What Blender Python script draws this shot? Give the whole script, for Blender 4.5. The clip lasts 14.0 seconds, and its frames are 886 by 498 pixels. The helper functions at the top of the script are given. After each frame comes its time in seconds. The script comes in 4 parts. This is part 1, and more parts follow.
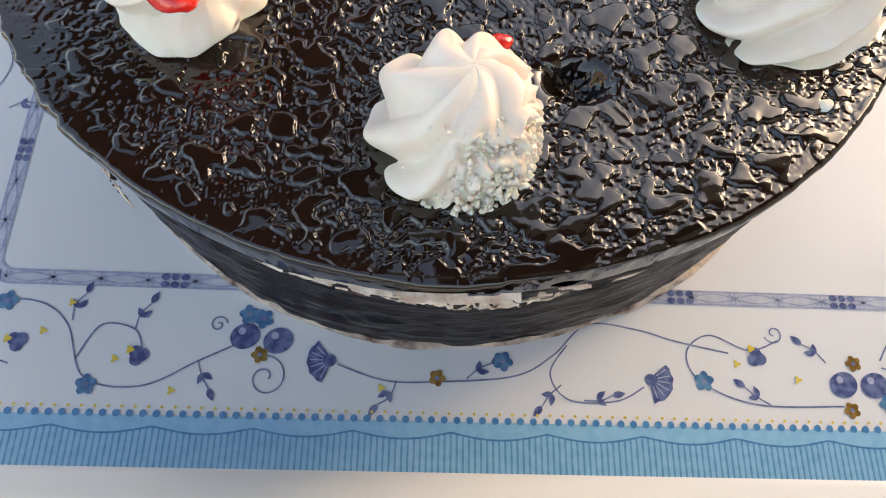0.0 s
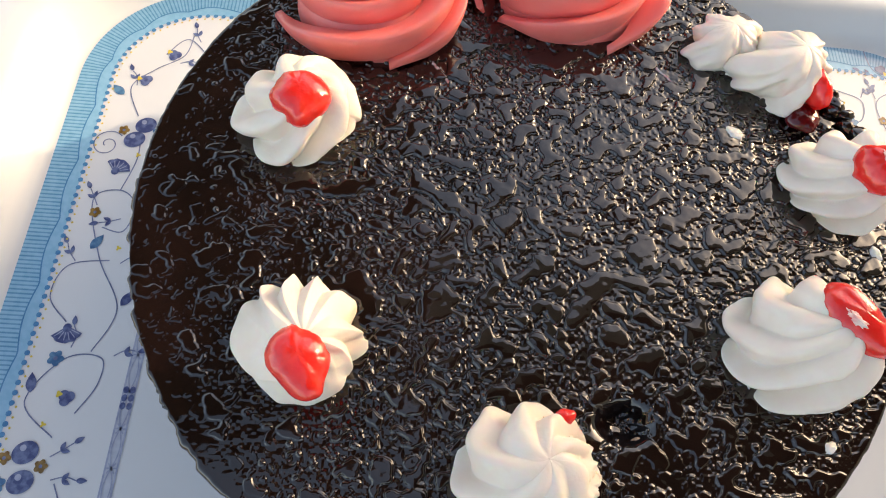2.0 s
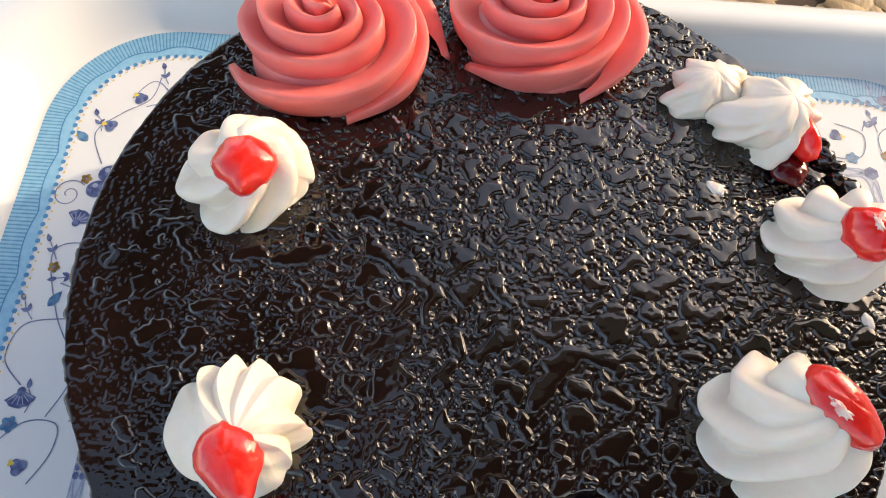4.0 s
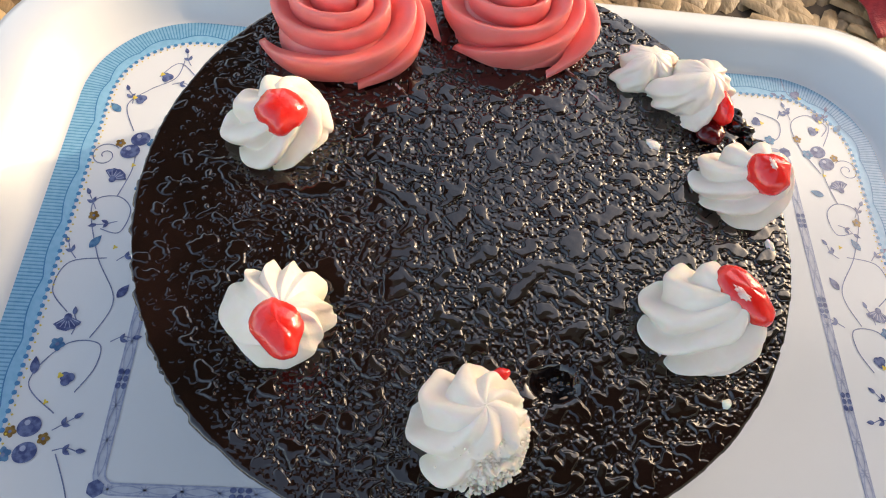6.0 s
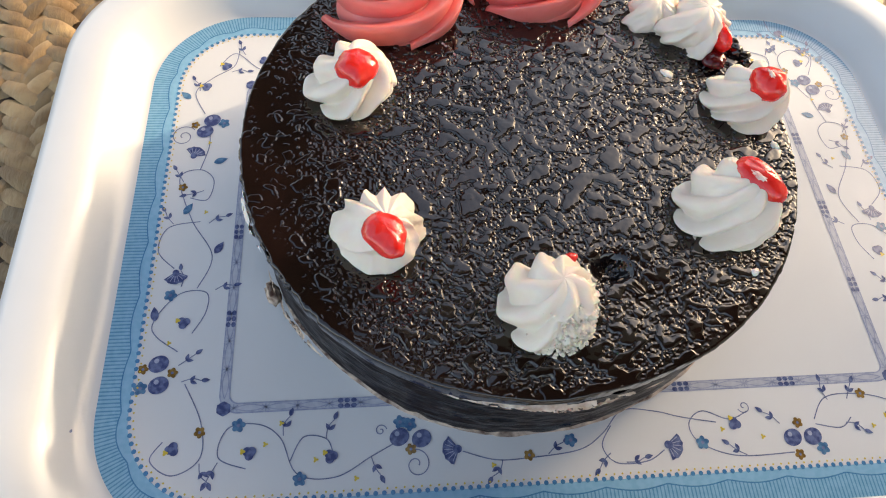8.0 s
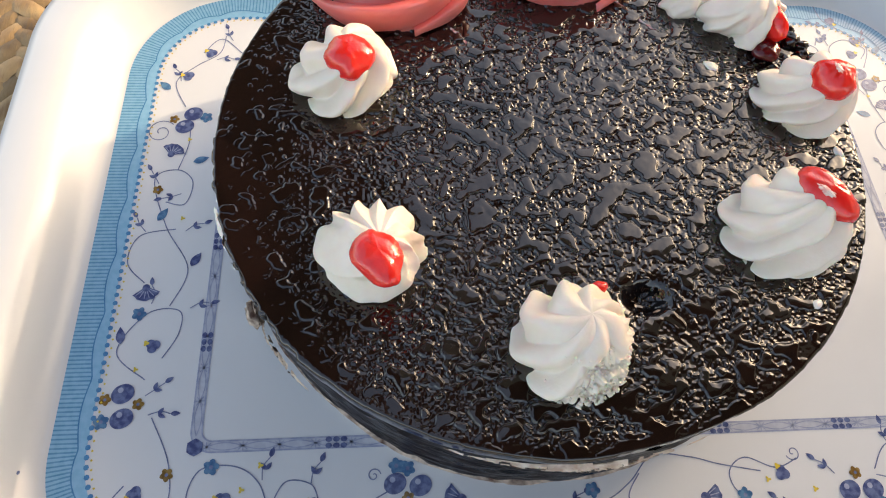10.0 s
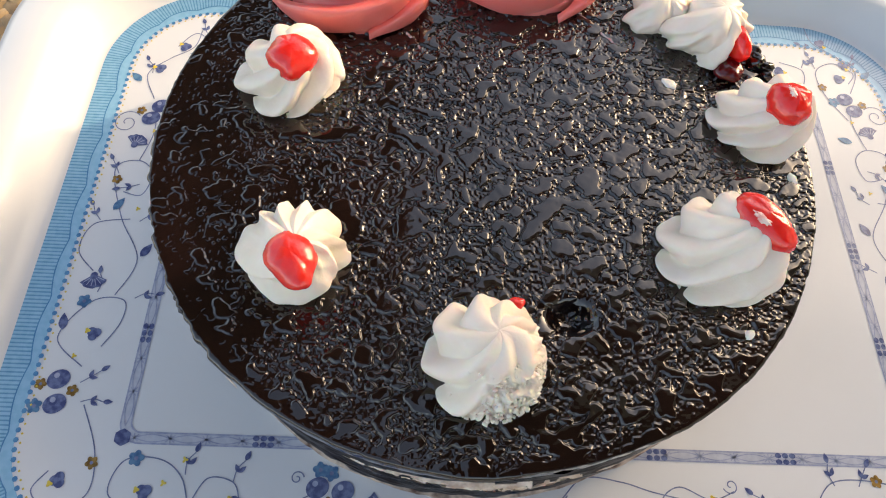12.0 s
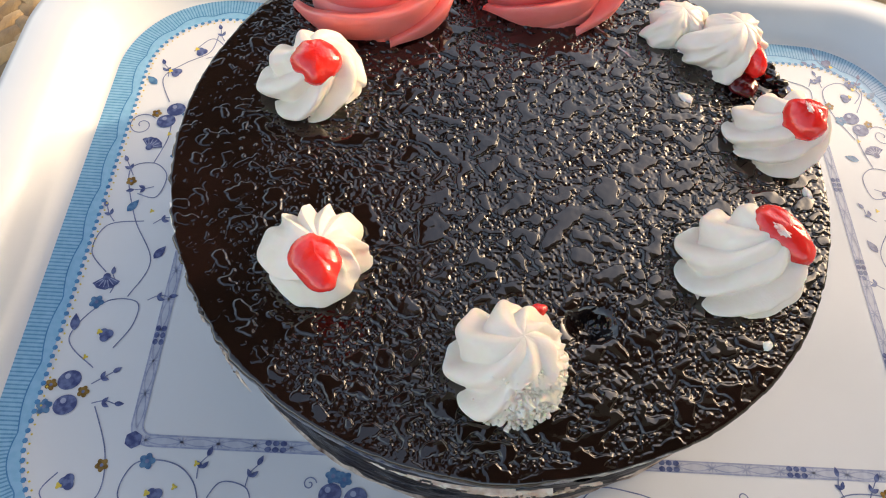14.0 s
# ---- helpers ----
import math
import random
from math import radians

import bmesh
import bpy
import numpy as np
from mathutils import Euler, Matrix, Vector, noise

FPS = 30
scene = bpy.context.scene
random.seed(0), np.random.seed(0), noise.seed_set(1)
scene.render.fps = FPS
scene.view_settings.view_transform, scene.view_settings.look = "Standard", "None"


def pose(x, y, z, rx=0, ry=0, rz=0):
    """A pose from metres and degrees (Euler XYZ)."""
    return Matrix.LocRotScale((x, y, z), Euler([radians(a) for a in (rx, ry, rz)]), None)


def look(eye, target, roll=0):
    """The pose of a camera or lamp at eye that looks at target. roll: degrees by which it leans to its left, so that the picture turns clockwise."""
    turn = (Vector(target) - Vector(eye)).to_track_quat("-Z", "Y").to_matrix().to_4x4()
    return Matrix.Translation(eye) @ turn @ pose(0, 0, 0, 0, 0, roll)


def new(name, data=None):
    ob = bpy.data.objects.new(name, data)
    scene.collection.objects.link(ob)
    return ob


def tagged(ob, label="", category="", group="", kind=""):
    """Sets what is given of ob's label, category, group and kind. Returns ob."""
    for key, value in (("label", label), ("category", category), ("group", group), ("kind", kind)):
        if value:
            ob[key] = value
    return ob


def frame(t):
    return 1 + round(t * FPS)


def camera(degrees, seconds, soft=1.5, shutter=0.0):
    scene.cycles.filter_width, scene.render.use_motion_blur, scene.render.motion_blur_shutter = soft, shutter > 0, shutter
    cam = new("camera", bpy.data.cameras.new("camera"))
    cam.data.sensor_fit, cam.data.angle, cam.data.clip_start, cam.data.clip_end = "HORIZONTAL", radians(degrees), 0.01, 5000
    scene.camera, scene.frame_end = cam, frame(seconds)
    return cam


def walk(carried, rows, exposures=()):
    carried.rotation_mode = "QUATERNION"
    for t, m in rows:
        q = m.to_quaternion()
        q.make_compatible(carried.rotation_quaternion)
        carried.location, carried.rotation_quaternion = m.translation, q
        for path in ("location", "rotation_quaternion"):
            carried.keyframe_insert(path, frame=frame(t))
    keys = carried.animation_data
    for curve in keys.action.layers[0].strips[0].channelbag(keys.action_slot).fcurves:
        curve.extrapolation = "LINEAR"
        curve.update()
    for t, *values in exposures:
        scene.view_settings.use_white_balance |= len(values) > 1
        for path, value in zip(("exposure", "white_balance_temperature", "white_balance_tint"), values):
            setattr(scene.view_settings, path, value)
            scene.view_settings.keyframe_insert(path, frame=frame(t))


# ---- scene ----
cam = camera(69.6, 14.0, soft=1.1)
PATH = [
    (0, (-0.03, -0.143, 0.174), (0.067, 0.55, -1.7), 9.5),
    (0.5, (-0.028, -0.15, 0.181), (0.096, 0.627, -1.658), 10.7),
    (1, (-0.038, -0.128, 0.207), (0.074, 0.688, -1.615), 10.1),
    (1.5, (-0.051, -0.106, 0.227), (0.075, 0.722, -1.589), 12.1),
    (2, (-0.054, -0.087, 0.225), (0.049, 0.709, -1.607), 10.7),
    (2.5, (-0.054, -0.065, 0.226), (0.031, 0.724, -1.61), 9.5),
    (2.7, (-0.052, -0.06, 0.221), (-0.003, 0.721, -1.62), 6.9),
    (4.8, (-0.036, -0.076, 0.231), (0.033, 0.756, -1.587), 7.8),
    (5, (-0.038, -0.085, 0.238), (0.095, 0.766, -1.567), 11.4),
    (5.5, (-0.042, -0.1, 0.251), (0.124, 0.799, -1.528), 13.3),
    (6, (-0.048, -0.11, 0.249), (0.112, 0.766, -1.542), 13.3),
    (6.5, (-0.051, -0.113, 0.248), (0.189, 0.747, -1.542), 14.0),
    (7, (-0.058, -0.146, 0.244), (0.166, 0.719, -1.545), 11.5),
    (7.5, (-0.072, -0.156, 0.261), (0.126, 0.74, -1.517), 10.1),
    (7.7, (-0.079, -0.157, 0.267), (0.113, 0.743, -1.51), 9.3),
    (9.8, (-0.073, -0.128, 0.245), (0.095, 0.734, -1.551), 8.0),
    (10, (-0.073, -0.13, 0.24), (0.075, 0.738, -1.556), 7.8),
    (10.5, (-0.068, -0.133, 0.228), (0.085, 0.725, -1.572), 11.6),
    (11, (-0.056, -0.133, 0.229), (0.023, 0.753, -1.562), 6.8),
    (11.5, (-0.055, -0.123, 0.222), (0.022, 0.748, -1.577), 6.9),
    (12, (-0.042, -0.128, 0.24), (0.028, 0.751, -1.555), 6.6),
    (12.5, (-0.043, -0.129, 0.243), (0.021, 0.769, -1.542), 6.9),
    (13, (-0.045, -0.13, 0.241), (0.017, 0.772, -1.543), 7.1),
    (13.5, (-0.046, -0.132, 0.239), (0.025, 0.787, -1.536), 7.8),
    (14, (-0.051, -0.131, 0.239), (0.042, 0.789, -1.535), 8.8),
]
EXPOSURES = [(0.0, 2.08, 9300, 13), (1.0, 1.97, 9300, 13), (2.5, 1.83, 9200, 13), (5.0, 1.78, 8700, 12), (7.5, 1.77, 9000, 12), (10.5, 1.83, 9300, 13), (14.0, 1.84, 9200, 13)]
walk(cam, [(t, look(eye, target, roll)) for t, eye, target, roll in PATH], EXPOSURES)

# ---- light: low sun from the back right, open sky past added unseen slabs ----
SUN_AZ, SUN_EL = radians(25), radians(27)
world = bpy.data.worlds.new("sky")
scene.world = world
world.use_nodes = True
wn = world.node_tree.nodes
sky = wn.new("ShaderNodeTexSky")
sky.sky_type, sky.sun_disc = "NISHITA", False
sky.air_density, sky.dust_density, sky.ozone_density = 0.85, 2.0, 1.0
sky.sun_elevation, sky.sun_rotation = SUN_EL, radians(90) - SUN_AZ
world.node_tree.links.new(sky.outputs[0], wn["Background"].inputs[0])
wn["Background"].inputs[1].default_value = 0.15
sun = new("sun", bpy.data.lights.new("sun", "SUN"))
sun.data.energy, sun.data.angle, sun.data.color = 0.62, radians(1.0), (1.0, 0.90, 0.78)
sun_way = Vector((math.cos(SUN_AZ) * math.cos(SUN_EL), math.sin(SUN_AZ) * math.cos(SUN_EL), math.sin(SUN_EL)))
sun.matrix_world = look(sun_way * 6, (0, 0, 0))

# ---- materials ----


def material(name, color, rough=0.5, **extra):
    m = bpy.data.materials.new(name)
    m.use_nodes = True
    b = m.node_tree.nodes["Principled BSDF"]
    b.inputs["Base Color"].default_value = (*color, 1)
    b.inputs["Roughness"].default_value = rough
    for key, value in extra.items():
        b.inputs[key.replace("_", " ")].default_value = value
    return m


def textured(m, scale, color_a, color_b, detail=4.0, low=0.35, high=0.65, stretch=(1, 1, 1), rough=None):
    """Blend two base colours (and two roughnesses) by noise in object space."""
    t = m.node_tree
    b = t.nodes["Principled BSDF"]
    co, mp, nz, rp = (t.nodes.new(k) for k in ("ShaderNodeTexCoord", "ShaderNodeMapping", "ShaderNodeTexNoise", "ShaderNodeValToRGB"))
    mp.inputs["Scale"].default_value = stretch
    nz.inputs["Scale"].default_value, nz.inputs["Detail"].default_value = scale, detail
    t.links.new(co.outputs["Object"], mp.inputs["Vector"])
    t.links.new(mp.outputs[0], nz.inputs["Vector"])
    t.links.new(nz.outputs["Fac"], rp.inputs["Fac"])
    rp.color_ramp.elements[0].position, rp.color_ramp.elements[1].position = low, high
    rp.color_ramp.elements[0].color, rp.color_ramp.elements[1].color = (*color_a, 1), (*color_b, 1)
    t.links.new(rp.outputs["Color"], b.inputs["Base Color"])
    if rough:
        mr = t.nodes.new("ShaderNodeMapRange")
        mr.inputs["To Min"].default_value, mr.inputs["To Max"].default_value = rough
        mr.inputs["From Min"].default_value, mr.inputs["From Max"].default_value = low, high
        t.links.new(nz.outputs["Fac"], mr.inputs["Value"])
        t.links.new(mr.outputs[0], b.inputs["Roughness"])
    return m


def bumpy(m, scale, distance, strength=1.0, detail=3.0, stretch=(1, 1, 1)):
    """Fine relief, added to any relief that is there already."""
    t = m.node_tree
    b = t.nodes["Principled BSDF"]
    co, mp, nz, bp = (t.nodes.new(k) for k in ("ShaderNodeTexCoord", "ShaderNodeMapping", "ShaderNodeTexNoise", "ShaderNodeBump"))
    mp.inputs["Scale"].default_value = stretch
    nz.inputs["Scale"].default_value, nz.inputs["Detail"].default_value = scale, detail
    bp.inputs["Distance"].default_value, bp.inputs["Strength"].default_value = distance, strength
    t.links.new(co.outputs["Object"], mp.inputs["Vector"])
    t.links.new(mp.outputs[0], nz.inputs["Vector"])
    t.links.new(nz.outputs["Fac"], bp.inputs["Height"])
    for link in list(b.inputs["Normal"].links):
        t.links.new(link.from_socket, bp.inputs["Normal"])
    t.links.new(bp.outputs[0], b.inputs["Normal"])
    return m


M_GLAZE = textured(material("chocolate_glaze", (0.012, 0.007, 0.006), 0.1, Specular_IOR_Level=0.9), 45,
                   (0.004, 0.0022, 0.002), (0.010, 0.0042, 0.0035), rough=(0.04, 0.09))
bumpy(M_GLAZE, 900, 0.00006, 0.25)
M_SIDE = textured(material("chocolate_side", (0.012, 0.007, 0.006), 0.3, Specular_IOR_Level=0.16), 60, (0.003, 0.002, 0.0022), (0.014, 0.007, 0.006),
                  stretch=(0.6, 0.6, 7), rough=(0.22, 0.5))
bumpy(M_SIDE, 70, 0.0016, 0.8, stretch=(0.5, 0.5, 4))
bumpy(M_SIDE, 700, 0.0003, 0.5)
M_SPONGE = textured(material("cream_and_crumb", (0.6, 0.45, 0.33), 0.7), 160, (0.10, 0.045, 0.03), (0.66, 0.52, 0.41), low=0.34, high=0.56, stretch=(1, 1, 1.8))
bumpy(M_SPONGE, 500, 0.0008)
M_CREAM = textured(material("whipped_cream", (0.86, 0.80, 0.70), 0.42, Subsurface_Weight=0.25, Subsurface_Scale=0.004), 120,
                   (0.85, 0.755, 0.655), (0.89, 0.81, 0.72))
bumpy(M_CREAM, 1500, 0.00012, 0.35)
bumpy(M_CREAM, 420, 0.0004, 0.35)
M_TORN = textured(material("torn_cream", (0.86, 0.80, 0.72), 0.6, Subsurface_Weight=0.25, Subsurface_Scale=0.003), 300,
                  (0.84, 0.78, 0.71), (0.92, 0.88, 0.83))
bumpy(M_TORN, 900, 0.0004)
M_PEEL = textured(material("bare_peach_cream", (0.72, 0.58, 0.48), 0.55, Subsurface_Weight=0.15, Subsurface_Scale=0.003), 260,
                  (0.50, 0.36, 0.28), (0.80, 0.68, 0.58))
bumpy(M_PEEL, 700, 0.0005)
M_ROSE = textured(material("coral_cream", (0.80, 0.13, 0.12), 0.36, Subsurface_Weight=0.35, Subsurface_Scale=0.004), 90,
                  (0.89, 0.195, 0.18), (0.93, 0.24, 0.22))
bumpy(M_ROSE, 1200, 0.00015, 0.4)
M_CHERRY = textured(material("glace_cherry", (0.8, 0.02, 0.02), 0.14, Subsurface_Weight=0.7, Subsurface_Scale=0.006, Coat_Weight=0.6, Coat_Roughness=0.05), 180,
                    (0.84, 0.022, 0.020), (0.92, 0.055, 0.045))
bumpy(M_CHERRY, 220, 0.0012, 0.6)
M_SYRUP = material("dark_cherry_syrup", (0.10, 0.004, 0.006), 0.08, Coat_Weight=0.5)
bumpy(M_SYRUP, 300, 0.0006, 0.6)
M_DAB = textured(material("pink_stained_cream", (0.86, 0.5, 0.46), 0.4), 500, (0.85, 0.30, 0.27), (0.90, 0.78, 0.72))
M_TRAY = textured(material("white_melamine", (0.78, 0.80, 0.82), 0.12, Specular_IOR_Level=0.42), 14, (0.745, 0.77, 0.775), (0.775, 0.795, 0.80), rough=(0.15, 0.25))
bumpy(M_TRAY, 25, 0.0006, 0.25)


def ink(name, a, b):
    return textured(material(name, a, 0.14), 420, a, b, low=0.4, high=0.6)


INK_SKY = ink("sky_blue_print", (0.22, 0.51, 0.71), (0.26, 0.55, 0.75))
INK_STRIPE = ink("stripe_blue_print", (0.05, 0.23, 0.46), (0.07, 0.28, 0.52))
INK_TEAL = ink("teal_print", (0.045, 0.15, 0.30), (0.11, 0.27, 0.43))
INK_NAVY = ink("navy_print", (0.13, 0.17, 0.30), (0.22, 0.27, 0.42))
INK_PLUM = ink("plum_print", (0.06, 0.085, 0.21), (0.15, 0.20, 0.36))
INK_LILAC = ink("lilac_print", (0.33, 0.38, 0.53), (0.43, 0.48, 0.61))
INK_PALE = ink("pale_lilac_print", (0.52, 0.56, 0.64), (0.58, 0.62, 0.69))
INK_HATCH = ink("hatching_print", (0.09, 0.31, 0.52), (0.13, 0.37, 0.58))
INK_GOLD = ink("gold_print", (0.20, 0.11, 0.03), (0.36, 0.22, 0.07))
INK_YELLOW = ink("yellow_print", (0.75, 0.55, 0.08), (0.8, 0.62, 0.12))
M_WICKER = textured(material("dried_wicker", (0.4, 0.27, 0.13), 0.5), 60, (0.27, 0.16, 0.07), (0.50, 0.34, 0.17), stretch=(1, 1, 1))
bumpy(M_WICKER, 500, 0.0008, 0.8, stretch=(1, 0.25, 1))
hue = M_WICKER.node_tree.nodes.new("ShaderNodeHueSaturation")
info = M_WICKER.node_tree.nodes.new("ShaderNodeNewGeometry")
vary = M_WICKER.node_tree.nodes.new("ShaderNodeMapRange")
vary.inputs["To Min"].default_value, vary.inputs["To Max"].default_value = 0.5, 1.2
M_WICKER.node_tree.links.new(info.outputs["Random Per Island"], vary.inputs["Value"])
M_WICKER.node_tree.links.new(vary.outputs[0], hue.inputs["Value"])
bsdf = M_WICKER.node_tree.nodes["Principled BSDF"]
M_WICKER.node_tree.links.new(bsdf.inputs["Base Color"].links[0].from_socket, hue.inputs["Color"])
M_WICKER.node_tree.links.new(hue.outputs[0], bsdf.inputs["Base Color"])
# near-black colour standing in for shade between the strands
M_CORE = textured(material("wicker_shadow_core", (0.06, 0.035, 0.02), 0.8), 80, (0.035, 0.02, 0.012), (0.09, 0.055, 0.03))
M_CLOTH = textured(material("red_cloth", (0.5, 0.02, 0.025), 0.7, Sheen_Weight=0.3), 200, (0.40, 0.012, 0.018), (0.58, 0.03, 0.03))
bumpy(M_CLOTH, 900, 0.0004)
M_WALL = textured(material("plaster", (0.55, 0.53, 0.50), 0.8), 2, (0.62, 0.55, 0.45), (0.70, 0.63, 0.53))
bumpy(M_WALL, 60, 0.003, 0.3)
# brown and grey-green of the unseen slabs, toned for the glaze's reflections
M_DARKSLAB = textured(material("brown_blocker", (0.16, 0.09, 0.07), 0.7), 3, (0.12, 0.07, 0.055), (0.20, 0.12, 0.09))
M_BOARD = textured(material("grey_green_blocker", (0.40, 0.44, 0.44), 0.7), 6, (0.40, 0.45, 0.44), (0.50, 0.54, 0.53), stretch=(1, 3, 1))
M_FLOOR = textured(material("tile_floor", (0.35, 0.30, 0.26), 0.4), 4, (0.42, 0.35, 0.27), (0.52, 0.44, 0.35))
M_WOOD = textured(material("table_wood", (0.12, 0.07, 0.04), 0.5), 20, (0.08, 0.045, 0.025), (0.16, 0.09, 0.05), stretch=(1, 8, 1))

# ---- helpers for meshes ----


def mesh_object(name, verts, faces, mat, parent=None, label="", smooth=True):
    me = bpy.data.meshes.new(name)
    me.from_pydata([tuple(v) for v in verts], [], [tuple(f) for f in faces])
    me.materials.append(mat)
    if smooth:
        me.polygons.foreach_set("use_smooth", [True] * len(me.polygons))
    me.update()
    ob = new(name, me)
    if parent is not None:
        ob.parent = parent
    if label:
        tagged(ob, label)
    return ob


def grid_faces(rows, cols, closed=False):
    n = cols if closed else cols - 1
    return [(r * cols + c, r * cols + (c + 1) % cols, (r + 1) * cols + (c + 1) % cols, (r + 1) * cols + c)
            for r in range(rows - 1) for c in range(n)]


def thing(name, place, label, category, group=""):
    ob = new(name)
    ob.location = place
    ob.empty_display_size = 0.01
    return tagged(ob, label, category, group)


def lattice(i, j, seed):
    h = np.sin(i * 127.1 + j * 311.7 + seed * 74.7) * 43758.5453
    return h - np.floor(h)


def vnoise(x, y, seed=0):
    """Smooth value noise, -1 to 1, on arrays."""
    i, j = np.floor(x), np.floor(y)
    u, v = x - i, y - j
    u, v = u * u * u * (u * (u * 6 - 15) + 10), v * v * v * (v * (v * 6 - 15) + 10)
    a, b = lattice(i, j, seed), lattice(i + 1, j, seed)
    c, d = lattice(i, j + 1, seed), lattice(i + 1, j + 1, seed)
    return 2 * ((a * (1 - u) + b * u) * (1 - v) + (c * (1 - u) + d * u) * v) - 1


def smooth(a, b, x):
    t = np.clip((x - a) / (b - a), 0, 1)
    return t * t * (3 - 2 * t)


# ---- unseen surroundings: floor, ground, added slabs and walls that shape light; open to the back right ----


def slab(name, x0, x1, y0, y1, z0, z1, mat):
    bm = bmesh.new()
    bmesh.ops.create_cube(bm, size=1)
    bmesh.ops.scale(bm, vec=(x1 - x0, y1 - y0, z1 - z0), verts=bm.verts)
    bmesh.ops.translate(bm, vec=((x0 + x1) / 2, (y0 + y1) / 2, (z0 + z1) / 2), verts=bm.verts)
    me = bpy.data.meshes.new(name)
    bm.to_mesh(me)
    bm.free()
    me.materials.append(mat)
    return tagged(new(name, me), kind="structure")


TOP = -0.012
tagged(slab("floor", -2.2, 2.2, -2.2, 2.4, TOP - 0.85, TOP - 0.75, M_FLOOR), "worn beige tile floor of the terrace")
# three added slabs overhead, out of view: they block sky and darken reflections
tagged(slab("blocker_edge", -0.10, 2.4, 0.33, 0.62, 1.7, 1.8, M_BOARD), "unseen grey-green slab overhead, added for the glaze's reflections")
tagged(slab("blocker_inner", 0.05, 2.4, -2.2, 0.328, 1.7, 1.8, M_DARKSLAB), "unseen brown slab overhead, added to darken the front reflections")
tagged(slab("blocker_side", -1.20, -0.12, 0.08, 2.4, 1.7, 1.8, M_DARKSLAB), "unseen brown slab overhead, added to darken the left reflections")
# added out of view so that puddle edges reflect a dark horizon
tagged(slab("blocker_north", -0.95, 2.4, 2.4, 2.5, TOP - 0.75, 0.95, M_DARKSLAB), "unseen brown slab, added as a dark horizon for the glaze to reflect")
tagged(slab("wall_east", 2.4, 2.5, -2.3, 1.10, TOP - 0.75, 1.7, M_WALL), "plain plaster wall beside the open bay")
# added behind the camera; its height sets the fill from the low sky
tagged(slab("wall_south", -0.2, 2.4, -2.3, -2.2, TOP - 0.75, 0.1, M_WALL), "unseen low plaster wall, added to limit the low sky light")
tagged(slab("ground", -60, 60, -60, 60, TOP - 1.0, TOP - 0.86, M_FLOOR), "pale open ground round the terrace")

# ---- table ----
table = thing("table", (0, 0, TOP - 0.75), "dark wooden table under the woven mat", "table")
for name, x0, x1, y0, y1, z0, z1 in (("tabletop", -0.6, 0.6, -0.45, 0.5, 0.712, 0.742), *(("leg", sx * 0.52 - 0.03, sx * 0.52 + 0.03, 0.02 + sy * 0.4 - 0.03, 0.02 + sy * 0.4 + 0.03, 0.0, 0.712)
                                                                                      for sx in (-1, 1) for sy in (-1, 1))):
    ob = slab(name, x0, x1, y0, y1, z0, z1, M_WOOD)
    ob.parent = table
    del ob["kind"]

# ---- tray ----
MID = -0.006
tray = thing("serving_tray", (0, 0, -0.004), "white melamine serving tray with blue floral border", "tray")


def round_rect(hx, hy, r, n=24):
    """Outline of a rounded rectangle, counter-clockwise, with even counts per corner and side."""
    pts = []
    for cx, cy, a0 in ((hx - r, hy - r, 0), (-hx + r, hy - r, 90), (-hx + r, -hy + r, 180), (hx - r, -hy + r, 270)):
        for k in range(n):
            a = radians(a0 + 90 * k / (n - 1))
            pts.append((cx + r * math.cos(a), cy + r * math.sin(a)))
    return pts


rings = [(0.10, 0.06, 0.03, 0.004), (0.185, 0.125, 0.046, 0.004), (0.1965, 0.1340, 0.051, 0.004), (0.1985, 0.1355, 0.052, 0.0048),
         (0.2030, 0.1390, 0.054, 0.0092), (0.2080, 0.1425, 0.056, 0.0148), (0.2110, 0.1450, 0.057, 0.0180), (0.2140, 0.1475, 0.058, 0.0195),
         (0.2200, 0.1520, 0.061, 0.0198), (0.2310, 0.1585, 0.066, 0.0190), (0.2350, 0.1612, 0.068, 0.0174), (0.2358, 0.1620, 0.068, 0.0150),
         (0.2340, 0.1610, 0.068, 0.0140), (0.2300, 0.1580, 0.066, 0.0150), (0.2140, 0.1480, 0.058, 0.0145), (0.2050, 0.1410, 0.055, 0.006),
         (0.2000, 0.1370, 0.053, 0.0005), (0.1900, 0.1300, 0.05, 0.0), (0.10, 0.06, 0.03, 0.0)]
verts, per = [], 96
for hx, hy, r, z in rings:
    verts += [(x, y + MID, z) for x, y in round_rect(hx, hy, r)]
faces = grid_faces(len(rings), per, True)
faces += [tuple(range(per))[::1], tuple(range((len(rings) - 1) * per, len(rings) * per))[::-1]]
mesh_object("body", verts, [f[::-1] for f in faces[:-2]] + faces[-2:], M_TRAY, tray)
INK_Z, PRINTED = 0.00408, [0]


def flat(name, verts, faces, mat, layer=0, parent=None, label=""):
    PRINTED[0] += 1
    z = INK_Z + 0.00006 * layer + 0.0000015 * (PRINTED[0] % 28)
    return mesh_object(name, [(x, y, z) for x, y in verts], faces, mat, parent or tray, label, smooth=False)


def outline(hx, hy, r, step):
    """Points and outward normals at even steps along a rounded rectangle."""
    pts = [(x, y + MID) for x, y in round_rect(hx, hy, r, 40)]
    pts.append(pts[0])
    out, carry = [], 0.0
    for (x0, y0), (x1, y1) in zip(pts, pts[1:]):
        d = math.hypot(x1 - x0, y1 - y0)
        s = carry
        while s < d and d > 1e-9:
            out.append((x0 + (x1 - x0) * s / d, y0 + (y1 - y0) * s / d, (y1 - y0) / d, -(x1 - x0) / d))
            s += step
        carry = s - d
    return out


